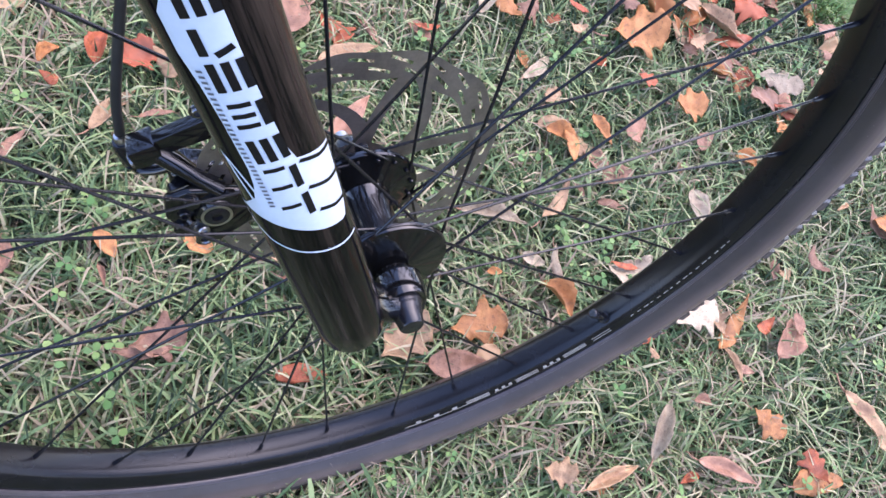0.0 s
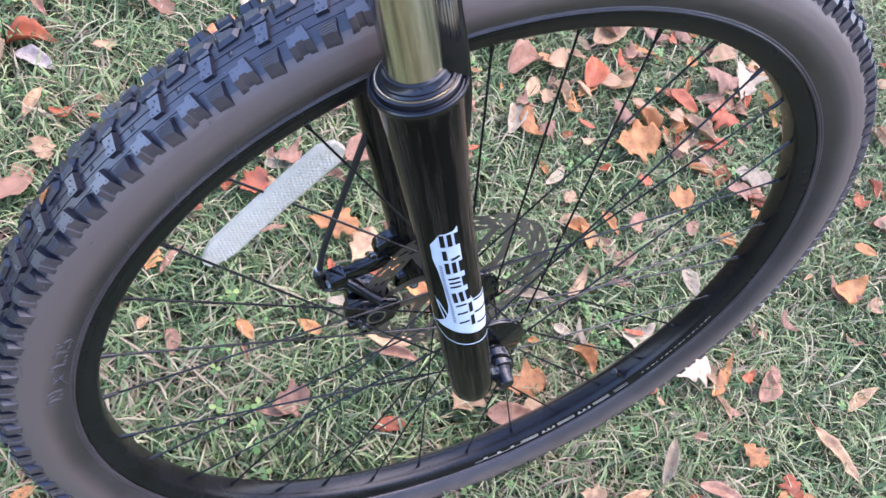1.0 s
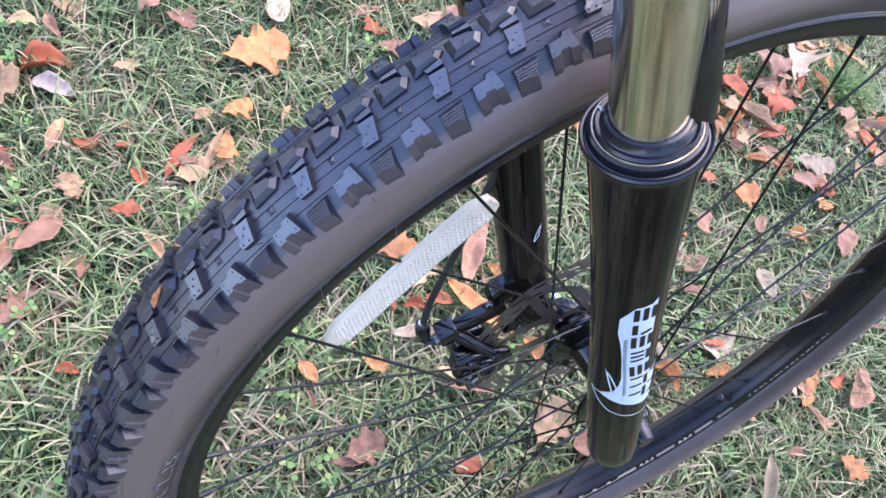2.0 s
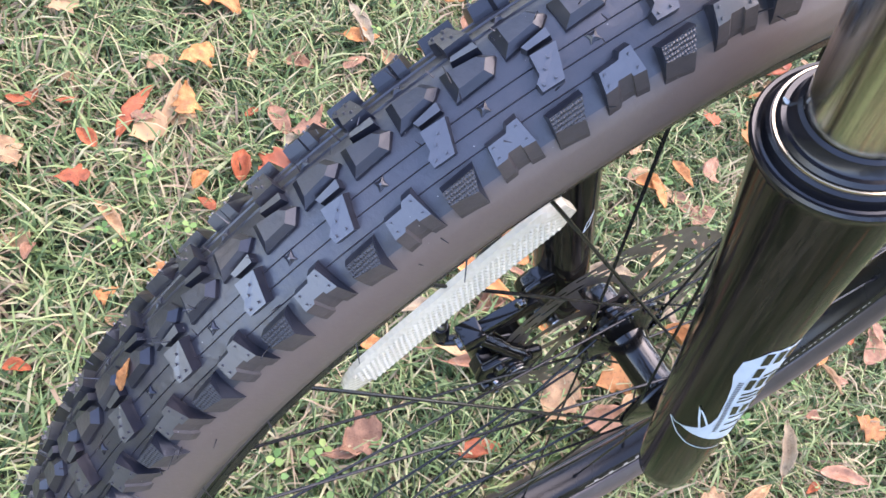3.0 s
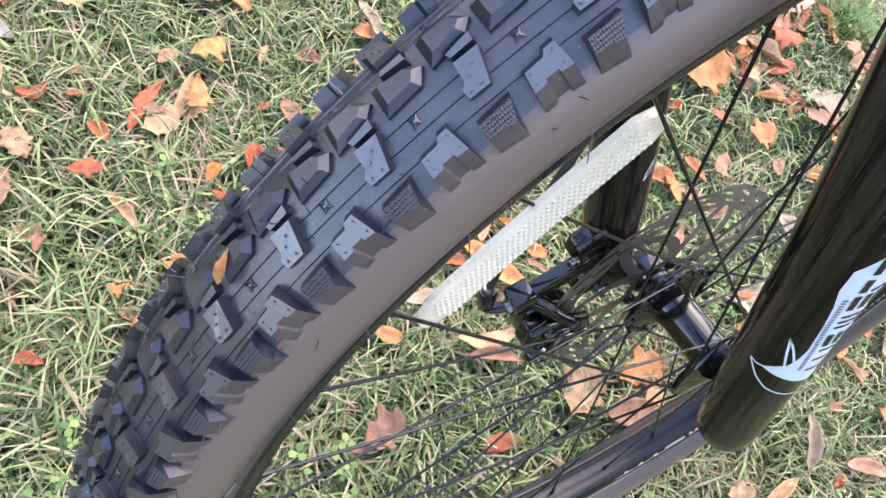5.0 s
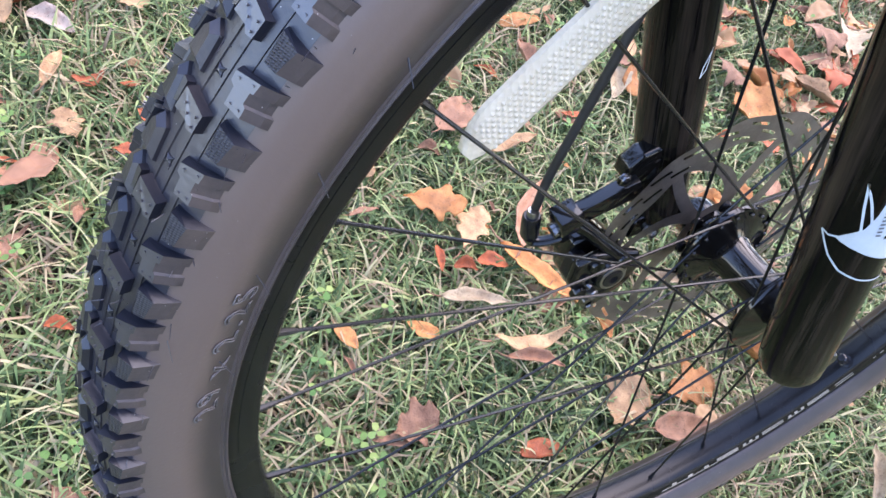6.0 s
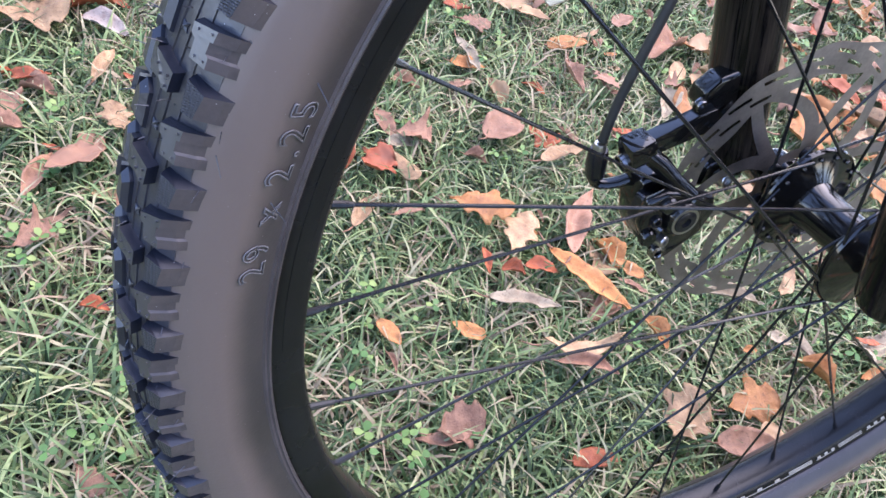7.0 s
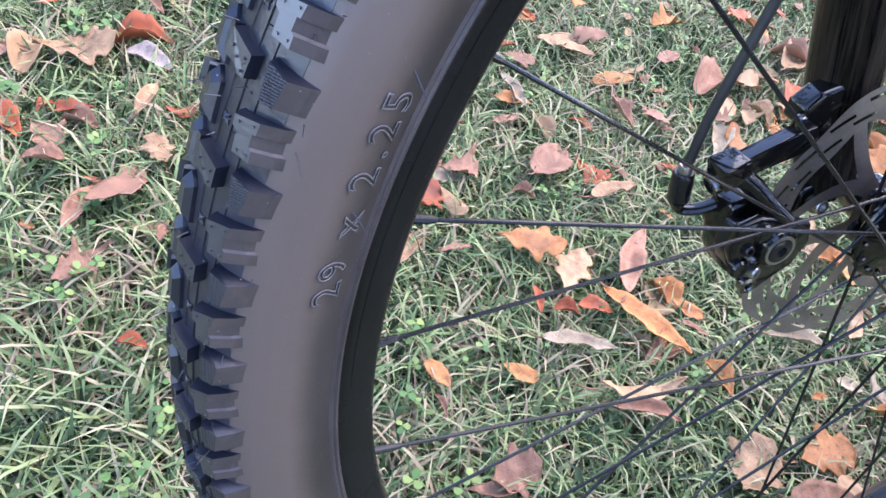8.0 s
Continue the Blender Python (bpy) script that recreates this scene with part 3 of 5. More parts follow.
def leg_pose(side):
    return Matrix.Translation((LEG_X, LEG_Y[side], 0)) @ Matrix.Rotation(radians(-LEG_TILT), 4, "X") @ Matrix.Rotation(radians(-LEG_LEAN), 4, "Y")


LEG_SHAPE = [(0.0003, 0.0100), (0.0117, 0.0100), (0.0149, 0.0114), (0.0162, 0.0146), (0.0168, 0.0290), (0.0175, 0.0853), (0.0176, 0.1888), (0.0182, 0.2405), (0.0193, 0.2767), (0.0204, 0.3030), (0.0217, 0.3222), (0.0225, 0.3268)]


def leg_radius(s):
    return float(np.interp(s, [h for r, h in LEG_SHAPE[3:]], [r for r, h in LEG_SHAPE[3:]]))


legs = {}
for side in (-1, 1):
    m = leg_pose(side)
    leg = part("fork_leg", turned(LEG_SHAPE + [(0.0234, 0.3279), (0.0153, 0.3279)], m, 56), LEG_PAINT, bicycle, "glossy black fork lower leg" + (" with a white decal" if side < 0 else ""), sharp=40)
    legs[side] = leg
    part("seal_ring", turned([(0.0153, 0.3272), (0.0238, 0.3272), (0.0242, 0.3280), (0.0242, 0.3292), (0.0236, 0.3300), (0.0227, 0.3298), (0.0223, 0.3291), (0.0216, 0.3293), (0.0212, 0.3302), (0.0210, 0.3324), (0.0202, 0.3330), (0.0153, 0.3330)], m, 64), SATIN, leg, "black rubber wiper seal")
    part("retaining_ring", turned([(0.0192, 0.3326), (0.0199, 0.3329), (0.0198, 0.3337), (0.0192, 0.3337)], m, 64), BRASS, leg, "thin pale brass ring")
    part("seal_lip", turned([(0.0142, 0.3327), (0.0190, 0.3327), (0.0190, 0.3342), (0.0182, 0.3352), (0.0169, 0.3350), (0.0163, 0.3356), (0.0153, 0.3384), (0.0142, 0.3390)], m, 64), SATIN, leg, "dark inner seal lip")
    part("stanchion", turned([(0.0141, 0.3039), (0.0141, 0.4834), (0.0122, 0.4844), (0.0003, 0.4844)], m, 48), STANCHION, leg, "polished bronze stanchion tube")
    drop = bmesh.new()
    y = side * 0.0530
    tube([(-0.0290, side * 0.056, 0.0230), (-0.0140, y, 0.0050), (0.0, y, -0.0010), (0.0060, y, 0.0010)], [0.0120, 0.0110, 0.0115, 0.0085], 16, drop, 0.75, (0, 1, 0))
    part("dropout", drop, GLOSS, leg)
    part("dropout_face", turned([(0.0003, 0), (0.0120, 0), (0.0142, 0.003), (0.0142, 0.013), (0.0125, 0.0172), (0.0003, 0.0175)], pose(0, side * 0.0380, 0, 90 if side < 0 else -90, 0, 0), 28), GLOSS, leg)

part("tie_stub", tube([(-0.1130, -0.0432, 0.3222), (-0.1138, -0.0420, 0.3240), (-0.1145, -0.0412, 0.3247)], [0.0003, 0.0006, 0.0003], 6), WHITE, legs[-1], "white plastic tie stub")
ARCH = [(-0.0820, -0.0610, 0.2840), (-0.0880, -0.0620, 0.3180), (-0.0967, -0.0575, 0.3545), (-0.1031, -0.0465, 0.3917), (-0.1068, -0.0235, 0.4103), (-0.1078, 0.0015, 0.4145)]
arch_pts = smooth_path(ARCH + [(x, -y + 0.004, z) for x, y, z in ARCH[-2::-1]], 6)
part("fork_arch", tube(arch_pts, [0.0100 + 0.0025 * min(1, i / 10, (60 - i) / 10) for i in range(61)], 16, None, 0.36, (1, 0, 0)), GLOSS, bicycle, "glossy black brace arching over the tyre")


def on_leg(side, alpha, s, lift):
    """A place on a leg: alpha degrees round it from the outer side towards the front, s metres up it."""
    a, r = radians(alpha), leg_radius(s) + lift
    return leg_pose(side) @ Vector((r * math.sin(a), side * r * math.cos(a), s))


def leg_band(rows, lift, mat, name, side=-1, label=""):
    """A patch on a leg from rows of (s, alpha from, alpha to)."""
    bm = bmesh.new()
    fine = []
    for (s0, a0, b0), (s1, a1, b1) in zip(rows, rows[1:]):
        k = max(1, int(abs(s1 - s0) / 0.0012))
        fine += [(s0 + (s1 - s0) * i / k, a0 + (a1 - a0) * i / k, b0 + (b1 - b0) * i / k) for i in range(k)]
    fine.append(rows[-1])
    n = max(2, int(max(abs(b - a) for _, a, b in rows) / 8))
    grid = [[bm.verts.new(on_leg(side, a + (b - a) * j / n, s, lift)) for j in range(n + 1)] for s, a, b in fine]
    for p, q in zip(grid, grid[1:]):
        for j in range(n):
            bm.faces.new((p[j], p[j + 1], q[j + 1], q[j]))
    return part(name, bm, mat, legs[side], label)


def leg_line(points, width, lift, mat, name, side=-1):
    """A thin drawn line on a leg through points of (alpha, s)."""
    bm = bmesh.new()
    prev = None
    pts = []
    for (a0, s0), (a1, s1) in zip(points, points[1:]):
        k = max(1, int(abs(a1 - a0) / 6))
        pts += [(a0 + (a1 - a0) * i / k, s0 + (s1 - s0) * i / k) for i in range(k)]
    pts.append(points[-1])
    flat = [Vector((radians(a) * 0.018, s)) for a, s in pts]
    for i, p in enumerate(flat):
        d = (flat[min(i + 1, len(flat) - 1)] - flat[max(i - 1, 0)]).normalized()
        nrm = Vector((-d.y, d.x)) * width / 2
        cur = [bm.verts.new(on_leg(side, math.degrees(q.x / 0.018), q.y, lift)) for q in (p - nrm, p + nrm)]
        if prev:
            bm.faces.new((prev[0], prev[1], cur[1], cur[0]))
        prev = cur
    return part(name, bm, mat, legs[side])


def decal_edge(s):
    """The decal's front edge, in degrees round the leg, s metres up it."""
    return float(np.interp(s, [0.130, 0.159, 0.178, 0.201, 0.238], [18, 16, 12, 10, 9]))


decal_rows = [(0.1130, 48, 56), (0.1175, 20, 62), (0.1225, -6, 66), (0.1285, -40, 68), (0.1330, -72, 69), (0.1365, -62, 70), (0.1420, -44, 72), (0.1480, -38, 74), (0.1505, -36, 74), (0.1590, -33, 20)]
decal_rows += [(s, float(np.interp(s, [0.159, 0.182, 0.197, 0.209, 0.223, 0.233, 0.2345], [-33, -36, -40, -46, -45, -26, 0])), decal_edge(s)) for s in (0.166, 0.174, 0.182, 0.190, 0.197, 0.203, 0.209, 0.216, 0.223, 0.228, 0.233, 0.2345)] + [(0.2375, 8, 9.5)]
leg_band(decal_rows, 0.00025, WHITE, "decal", -1, "pale blue-white decal wrapped round the leg")


def bar_along(s0, s1, back):
    leg_band([(s1, decal_edge(s1) - back - 4.2, decal_edge(s1) - back + 4.2), (s0, decal_edge(s0) - back - 4.2, decal_edge(s0) - back + 4.2)], 0.0005, BLACK, "decal_bar")


def bar_across(s, a0=-34, a1=-12, width=0.0019):
    e = decal_edge(s)
    leg_band([(s - width / 2, e + a0, e + a1), (s + width / 2, e + a0, e + a1)], 0.0005, BLACK, "decal_bar")


# dark bars down the decal, alone or in threes, some lying across
for top in (0.2328, 0.2056, 0.1732):
    for back in (4, 17.5, 31):
        bar_along(top, top - 0.0112, back)
bar_along(0.2180, 0.2085, 31)
leg_line([(decal_edge(0.209) - 21, 0.2083), (decal_edge(0.21) - 4, 0.2102)], 0.0022, 0.0005, BLACK, "decal_bar")
for top, length in ((0.1890, 0.0105), (0.1574, 0.0112), (0.1420, 0.0120)):
    bar_along(top, top - length, 4)
for s0 in (0.1886, 0.1841, 0.1796, 0.1578, 0.1482, 0.1372):
    bar_across(s0)
for k in range(30):
    s0 = 0.1385 + k * 0.0022
    leg_band([(s0, decal_edge(s0) - 46, decal_edge(s0) - 40), (s0 + 0.0010, decal_edge(s0) - 46, decal_edge(s0) - 40)], 0.0005, GREY, "decal_dash")
for p, q in (((21, 0.1572), (73, 0.1490)), ((20, 0.1432), (72, 0.1350)), ((23, 0.1292), (66, 0.1214))):
    leg_line([p, ((p[0] + q[0]) / 2, (p[1] + q[1]) / 2 - 0.0008), q], 0.0016, 0.0005, BLACK, "decal_slash")
leg_line([(-91, 0.1330), (-71, 0.1218), (-52, 0.1150), (-25, 0.1100), (0, 0.1066), (30, 0.1025), (66, 0.0985)], 0.0010, 0.0003, WHITE, "decal_ring")
leg_line([(-91, 0.1330), (-80, 0.1322), (-64, 0.1345), (-44, 0.1400)], 0.0010, 0.0003, WHITE, "decal_outline")
leg_line([(-46, 0.1392), (-54, 0.1530), (-60, 0.1660), (-48, 0.1560), (-38, 0.1450)], 0.0010, 0.0003, WHITE, "decal_outline")
leg_line([(178, 0.1250), (166, 0.1290), (156, 0.1400), (162, 0.1370), (174, 0.1310), (178, 0.1250)], 0.0008, 0.0003, WHITE, "decal_outline", 1)

# ---- disc brake: cable, arm, bracket, caliper ----
cable = part("brake_cable", tube(smooth_path([(-0.1190, 0.0630, 0.0342), (-0.1150, 0.0615, 0.0642), (-0.0990, 0.0575, 0.1322), (-0.0830, 0.0570, 0.1922), (-0.0690, 0.0570, 0.2422), (-0.0640, 0.0600, 0.3022), (-0.0720, 0.0640, 0.3722)], 6), 0.0026, 12), CABLE, bicycle, "black brake cable housing")
part("cable_end", turned([(0.0003, -0.013), (0.0048, -0.013), (0.0057, -0.011), (0.0058, 0.000), (0.0055, 0.005), (0.0048, 0.0065), (0.0034, 0.0065), (0.0034, 0.0050), (0.0003, 0.0050)], pose(-0.1185, 0.0640, 0.0222, 4, -8, 0), 22), SATIN, cable)
part("cable_cap", turned([(0.0003, 0), (0.0036, 0), (0.0036, 0.003), (0.0030, 0.0045), (0.0003, 0.0045)], pose(-0.1190, 0.0636, 0.0284, 4, -8, 0), 16), STEEL, cable)


def slab(outline, y0, y1, bevel=0.003):
    """A plate with the given outline in the wheel's plane, from y0 to y1, its edges rounded."""
    bm = bmesh.new()
    face = bm.faces.new([bm.verts.new((x, y0 + 0.0040, z - 0.0078)) for x, z in outline])
    moved = bmesh.ops.extrude_face_region(bm, geom=[face])
    bmesh.ops.translate(bm, verts=[v for v in moved["geom"] if isinstance(v, bmesh.types.BMVert)], vec=(0, y1 - y0, 0))
    bmesh.ops.bevel(bm, geom=bm.edges[:], offset=bevel, segments=3, affect="EDGES", profile=0.6)
    return bm


BODY = [(-0.1010, 0.0080), (-0.1002, 0.0240), (-0.0903, 0.0280), (-0.0740, 0.0220), (-0.0608, 0.0100), (-0.0625, -0.0060), (-0.0723, -0.0200), (-0.0813, -0.0250), (-0.0903, -0.0200), (-0.0977, -0.0080)]
CHEEK = [(-0.1067, 0.0060), (-0.1051, 0.0220), (-0.0920, 0.0260), (-0.0756, 0.0220), (-0.0592, 0.0160), (-0.0555, 0.0040), (-0.0612, -0.0105), (-0.0748, -0.0195), (-0.0812, -0.0240), (-0.0928, -0.0160), (-0.1035, 0.0000)]
caliper = part("brake_caliper", slab(BODY, 0.0400, 0.0580, 0.004), GLOSS, bicycle, "black mechanical disc brake caliper")
part("caliper_cheek", slab(CHEEK, 0.0262, 0.0325, 0.003), GLOSS, caliper)
part("caliper_spacer", slab([(-0.105, 0.004), (-0.102, 0.018), (-0.092, 0.018), (-0.092, -0.012), (-0.100, -0.006)], 0.0310, 0.0420, 0.002), SATIN, caliper)
part("piston_housing", turned([(0.0003, 0), (0.0112, 0), (0.0116, 0.002), (0.0104, 0.0060), (0.0090, 0.0070), (0.0003, 0.0070)], pose(-0.0805, 0.0325, -0.0006, 90, 0, 0), 30), GLOSS, caliper)
part("piston_ring", turned([(0.0070, 0), (0.0086, 0), (0.0086, 0.0012), (0.0070, 0.0012)], pose(-0.0805, 0.0262, -0.0006, 90, 0, 0), 30), STEEL, caliper)
part("piston_knob", turned([(0.0003, 0), (0.0066, 0), (0.0066, 0.0016), (0.0048, 0.0022), (0.0030, 0.0022), (0.0030, 0.0005), (0.0003, 0.0005)], pose(-0.0805, 0.0262, -0.0006, 90, 0, 0), 26), SATIN, caliper)
part("caliper_screw", hexagon_head(pose(-0.0900, 0.0315, -0.0148, 85, 0, 15), 0.0036, 0.0055), STEEL, caliper, "bright screw head")
part("caliper_screw", hexagon_head(pose(-0.0970, 0.0305, 0.0002, 85, 0, 0), 0.0030, 0.003), SATIN, caliper)
part("caliper_screw", turned([(0.0022, 0), (0.0048, 0), (0.0050, 0.004), (0.0030, 0.0046), (0.0022, 0.0040)], pose(-0.0890, 0.0320, -0.0238, 90, 0, 0), 22), BOLT, caliper)
part("caliper_screw", tube([(-0.0960, 0.0330, -0.0038), (-0.0935, 0.0265, -0.0053)], [0.0024, 0.0022], 10), BOLT, caliper)
for x, z in ((-0.0920, 0.0180), (-0.0730, 0.0160), (-0.0990, -0.0030)):
    part("caliper_boss", turned([(0.0003, 0), (0.0052, 0), (0.0052, 0.003), (0.0042, 0.0042), (0.0003, 0.0042)], pose(x, 0.0315, z - 0.0078, 90, 0, 0), 20), GLOSS, caliper)
part("brake_arm", tube(smooth_path([(-0.1185, 0.0640, 0.0112), (-0.1155, 0.0640, 0.0052), (-0.1060, 0.0600, 0.0062), (-0.0930, 0.0560, 0.0127)], 5), [0.0052, 0.0050, 0.0046] + [0.0040] * 13, 12, None, 0.7), GLOSS, caliper, "short black cable arm")
part("caliper_bridge", tube([(-0.1040, 0.0460, 0.0362), (-0.0960, 0.0420, 0.0302), (-0.0860, 0.0370, 0.0202), (-0.0760, 0.0340, 0.0112)], [0.0064, 0.0066, 0.0056, 0.0062], 14, None, 0.8), GLOSS, caliper)
bracket = part("caliper_bracket", slab([(-0.1085, 0.0520), (-0.0780, 0.0630), (-0.0680, 0.0655), (-0.0620, 0.0545), (-0.0700, 0.0510), (-0.1035, 0.0420)], 0.0385, 0.0465, 0.0008), GLOSS, bicycle, "black caliper mounting bracket")
part("bracket_end", block((0.015, 0.015, 0.013), pose(-0.1085, 0.0470, 0.0382, 0, -16, 0), 0.002), GLOSS, bracket)
part("bracket_bolt", hexagon_head(pose(-0.0800, 0.0445, 0.0612, 90, 0, 0), 0.0034, 0.003), BOLT, bracket)
part("bracket_bolt", hexagon_head(pose(-0.1090, 0.0480, 0.0322, 0, -115, 0), 0.0050, 0.008), BOLT, bracket)
part("fork_mount", slab([(-0.0780, 0.0660), (-0.0770, 0.0745), (-0.0690, 0.0810), (-0.0478, 0.0865), (-0.0360, 0.0790), (-0.0400, 0.0580), (-0.0620, 0.0560)], 0.0420, 0.0540, 0.003), GLOSS, legs[1])
part("fork_mount", slab([(-0.0560, 0.0080), (-0.0540, 0.0220), (-0.0300, 0.0300), (-0.0240, 0.0100)], 0.0440, 0.0580, 0.003), GLOSS, legs[1])
part("fork_mount_bolt", hexagon_head(pose(-0.0400, 0.0480, 0.0042, 80, 0, 0), 0.0042, 0.005), STEEL, legs[1])


# ---- wheel reflector ----
def reflector_mesh(inset=0.0, half=0.0024):
    """A long bar with rounded, slightly pointed ends and a domed face."""
    bm = bmesh.new()
    n, length, width = 28, 0.1195, 0.0208
    top, rows = [], []
    for i in range(n + 1):
        t = i / n
        x = (t - 0.5) * length
        e = min(t, 1 - t) * length
        w = width / 2 * (min(1.0, 0.34 + 0.66 * (e / 0.016) ** 0.6) if t < 0.5 else min(1.0, 0.50 + 0.50 * e / 0.008)) - inset
        bow = 0.0015 * (1 - (2 * t - 1) ** 2)
        row = []
        for j in range(9):
            v = -1 + j / 4
            dome = half * (1.0 if abs(v) < 0.8 else 0.55)
            row.append((x * (1 - inset * 8), v * w + bow, dome))
        rows.append(row)
    f = [[bm.verts.new((x, -d, z)) for x, z, d in row] for row in rows]
    b = [[bm.verts.new((x, d, z)) for x, z, d in row] for row in rows]
    for i in range(n):
        for j in range(8):
            bm.faces.new((f[i][j], f[i + 1][j], f[i + 1][j + 1], f[i][j + 1]))
            bm.faces.new((b[i][j + 1], b[i + 1][j + 1], b[i + 1][j], b[i][j]))
        for j in (0, 8):
            bm.faces.new((f[i][j], b[i][j], b[i + 1][j], f[i + 1][j]))
    for i in (0, n):
        for j in range(8):
            bm.faces.new((f[i][j], f[i][j + 1], b[i][j + 1], b[i][j]))
    return bm


REF_LOW, REF_UP = Vector((-0.2077, 0.0036, 0.1482)), Vector((-0.1213, 0.0030, 0.2300))
ref_dir = (REF_UP - REF_LOW).normalized()
ref_m = Matrix.Translation((REF_LOW + REF_UP) / 2) @ Matrix.Rotation(-math.atan2(ref_dir.z, ref_dir.x), 4, "Y")
rb = reflector_mesh()
bmesh.ops.transform(rb, matrix=ref_m, verts=rb.verts)
reflector = part("wheel_reflector", rb, REFLECT, bicycle, "clear white plastic reflector clipped between the spokes", sharp=60)

facets = bmesh.new()
for i in range(-19, 20):
    for j in range(-3, 4):
        x, z = i * 0.0027 + (0.00135 if j % 2 else 0), j * 0.0023
        if abs(z) > 0.0072 or abs(x) > 0.052 - 0.25 * abs(z):
            continue
        for sgn in (-1, 1):
            c = Vector((x, sgn * 0.0023, z + 0.0015 * (1 - (2 * x / 0.117) ** 2)))
            ring = [facets.verts.new(ref_m @ (c + Vector((0.00135 * math.cos(q * math.pi / 3 + 0.52), 0, 0.00135 * math.sin(q * math.pi / 3 + 0.52))))) for q in range(6)]
            tip = facets.verts.new(ref_m @ (c + Vector((0, sgn * 0.0009, 0))))
            for q in range(6):
                facets.faces.new((ring[q], ring[(q + 1) % 6], tip))
tagged(part("lens_facet", facets, REFLECT, reflector, "small prismatic facets", smooth=False), kind="stuff")

# ---- tread knobs ----
PITCHES = 73
PITCH = 360.0 / PITCHES


def knob_mesh(name, outline, height, mat, facet=0.0, pips=(), tilt=0.0, flat=1.0):
    """One rubber block; outline of (along, across) in metres, standing on the tyre's section at the top of the wheel."""
    bm = bmesh.new()
    cs, cu = sum(p[0] for p in outline) / len(outline), sum(p[1] for p in outline) / len(outline)

    def at(p, k, h):
        u = max(-0.046, min(0.046, cu + (p[1] - cu) * k))
        y, r, ny, nr = on_section(u)
        a = (cs + (p[0] - cs) * k) / 0.36
        return bm.verts.new(((r + nr * h) * math.sin(a), y + ny * h, (r + nr * h) * math.cos(a)))

    if facet:
        levels = ((1.10, -0.0010), (1.04, height * 0.4), (facet, height))
    else:
        levels = ((1.14, -0.0012), (1.08, height * 0.3), (1.03, height))
    def skirted(p, k, h):
        reach = 0.0100 * max(0.0, 1 - (h + 0.003) / (height + 0.003)) * (abs(p[1]) > 0.0205)
        return at((p[0], p[1] + math.copysign(reach, p[1])), k, h)

    rings = [[skirted(p, k, h) for p in outline] for k, h in levels]
    y, r, ny, nr = on_section(cu)
    a = cs / 0.36
    out = Vector((nr * math.sin(a), ny, nr * math.cos(a)))
    along = Vector((math.cos(a), 0, -math.sin(a)))
    across = out.cross(along)
    across = across if across.y > 0 else -across
    centre = Vector((r * math.sin(a), y, r * math.cos(a))) + out * height
    lean = Matrix.Rotation(radians(tilt) * (1 if y < 0 else -1), 3, along)
    plumb = Vector((math.sin(a), 0, math.cos(a)))
    if (lean @ out).dot(plumb) < out.dot(plumb):
        lean = lean.transposed()
    out, across = lean @ out, lean @ across
    for (k, h), ring in zip(levels[2:], rings[2:]):
        for p, v in zip(outline, ring):
            v.co = v.co.lerp(centre + out * (h - height) + along * (p[0] - cs) * k + across * (p[1] - cu) * k, flat)
    n = len(outline)
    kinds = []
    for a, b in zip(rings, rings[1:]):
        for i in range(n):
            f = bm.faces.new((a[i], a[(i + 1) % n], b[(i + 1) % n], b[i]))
            # inner flanks get the painted shade, outer ones the brown shoulder tone
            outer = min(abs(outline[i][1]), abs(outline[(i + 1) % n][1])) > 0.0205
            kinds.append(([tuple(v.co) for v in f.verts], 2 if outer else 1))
    bm.faces.new(rings[-1])
    for p in pips:
        lo, hi = [], []
        for q in range(6):
            d = Vector((math.cos(q * math.pi / 3), math.sin(q * math.pi / 3))) * 0.00042
            w = centre + along * (p[0] - cs + d.x) + across * (p[1] - cu + d.y)
            lo.append(bm.verts.new(w - out * 0.0002))
            hi.append(bm.verts.new(w + out * 0.0006))
        for q in range(6):
            bm.faces.new((lo[q], lo[(q + 1) % 6], hi[(q + 1) % 6], hi[q]))
        bm.faces.new(hi)
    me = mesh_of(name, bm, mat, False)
    me.materials.append(FLANK_SHADE)
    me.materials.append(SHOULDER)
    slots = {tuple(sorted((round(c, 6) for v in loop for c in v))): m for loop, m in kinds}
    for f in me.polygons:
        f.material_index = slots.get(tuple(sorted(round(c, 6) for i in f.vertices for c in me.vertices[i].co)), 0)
    return me


def mirrored(outline):
    return [(s, -u) for s, u in outline][::-1]


HEXA = [(-0.0042, 0.0032), (0.0064, 0.0016), (0.0092, -0.0010), (0.0064, -0.0048), (-0.0042, -0.0054)]
ELL = [(0.0156, -0.0068), (0.0224, -0.0071), (0.0195, -0.0151), (0.0137, -0.0150), (0.0135, -0.0128), (0.0151, -0.0115)]
STEP = [(0.0153, -0.0037), (0.0226, -0.0027), (0.0224, -0.0052), (0.0160, -0.0053)]
TEE = [(-0.0041, -0.0175), (0.0012, -0.0172), (0.0022, -0.0158), (0.0051, -0.0156), (0.0060, -0.0226), (0.0026, -0.0223), (0.0025, -0.0214), (-0.0009, -0.0214), (-0.0016, -0.0224), (-0.0048, -0.0226)]
WEDGE = [(0.0116, -0.0198), (0.0210, -0.0192), (0.0188, -0.0248), (0.0112, -0.0236)]
PIPS = {"ELL": [(0.0170, -0.0110), (0.0190, -0.0090), (0.0148, -0.0140), (0.0180, -0.0140)], "TEE": [(-0.0032, -0.0186), (0.0040, -0.0172), (0.0046, -0.0212), (-0.0034, -0.0214)]}
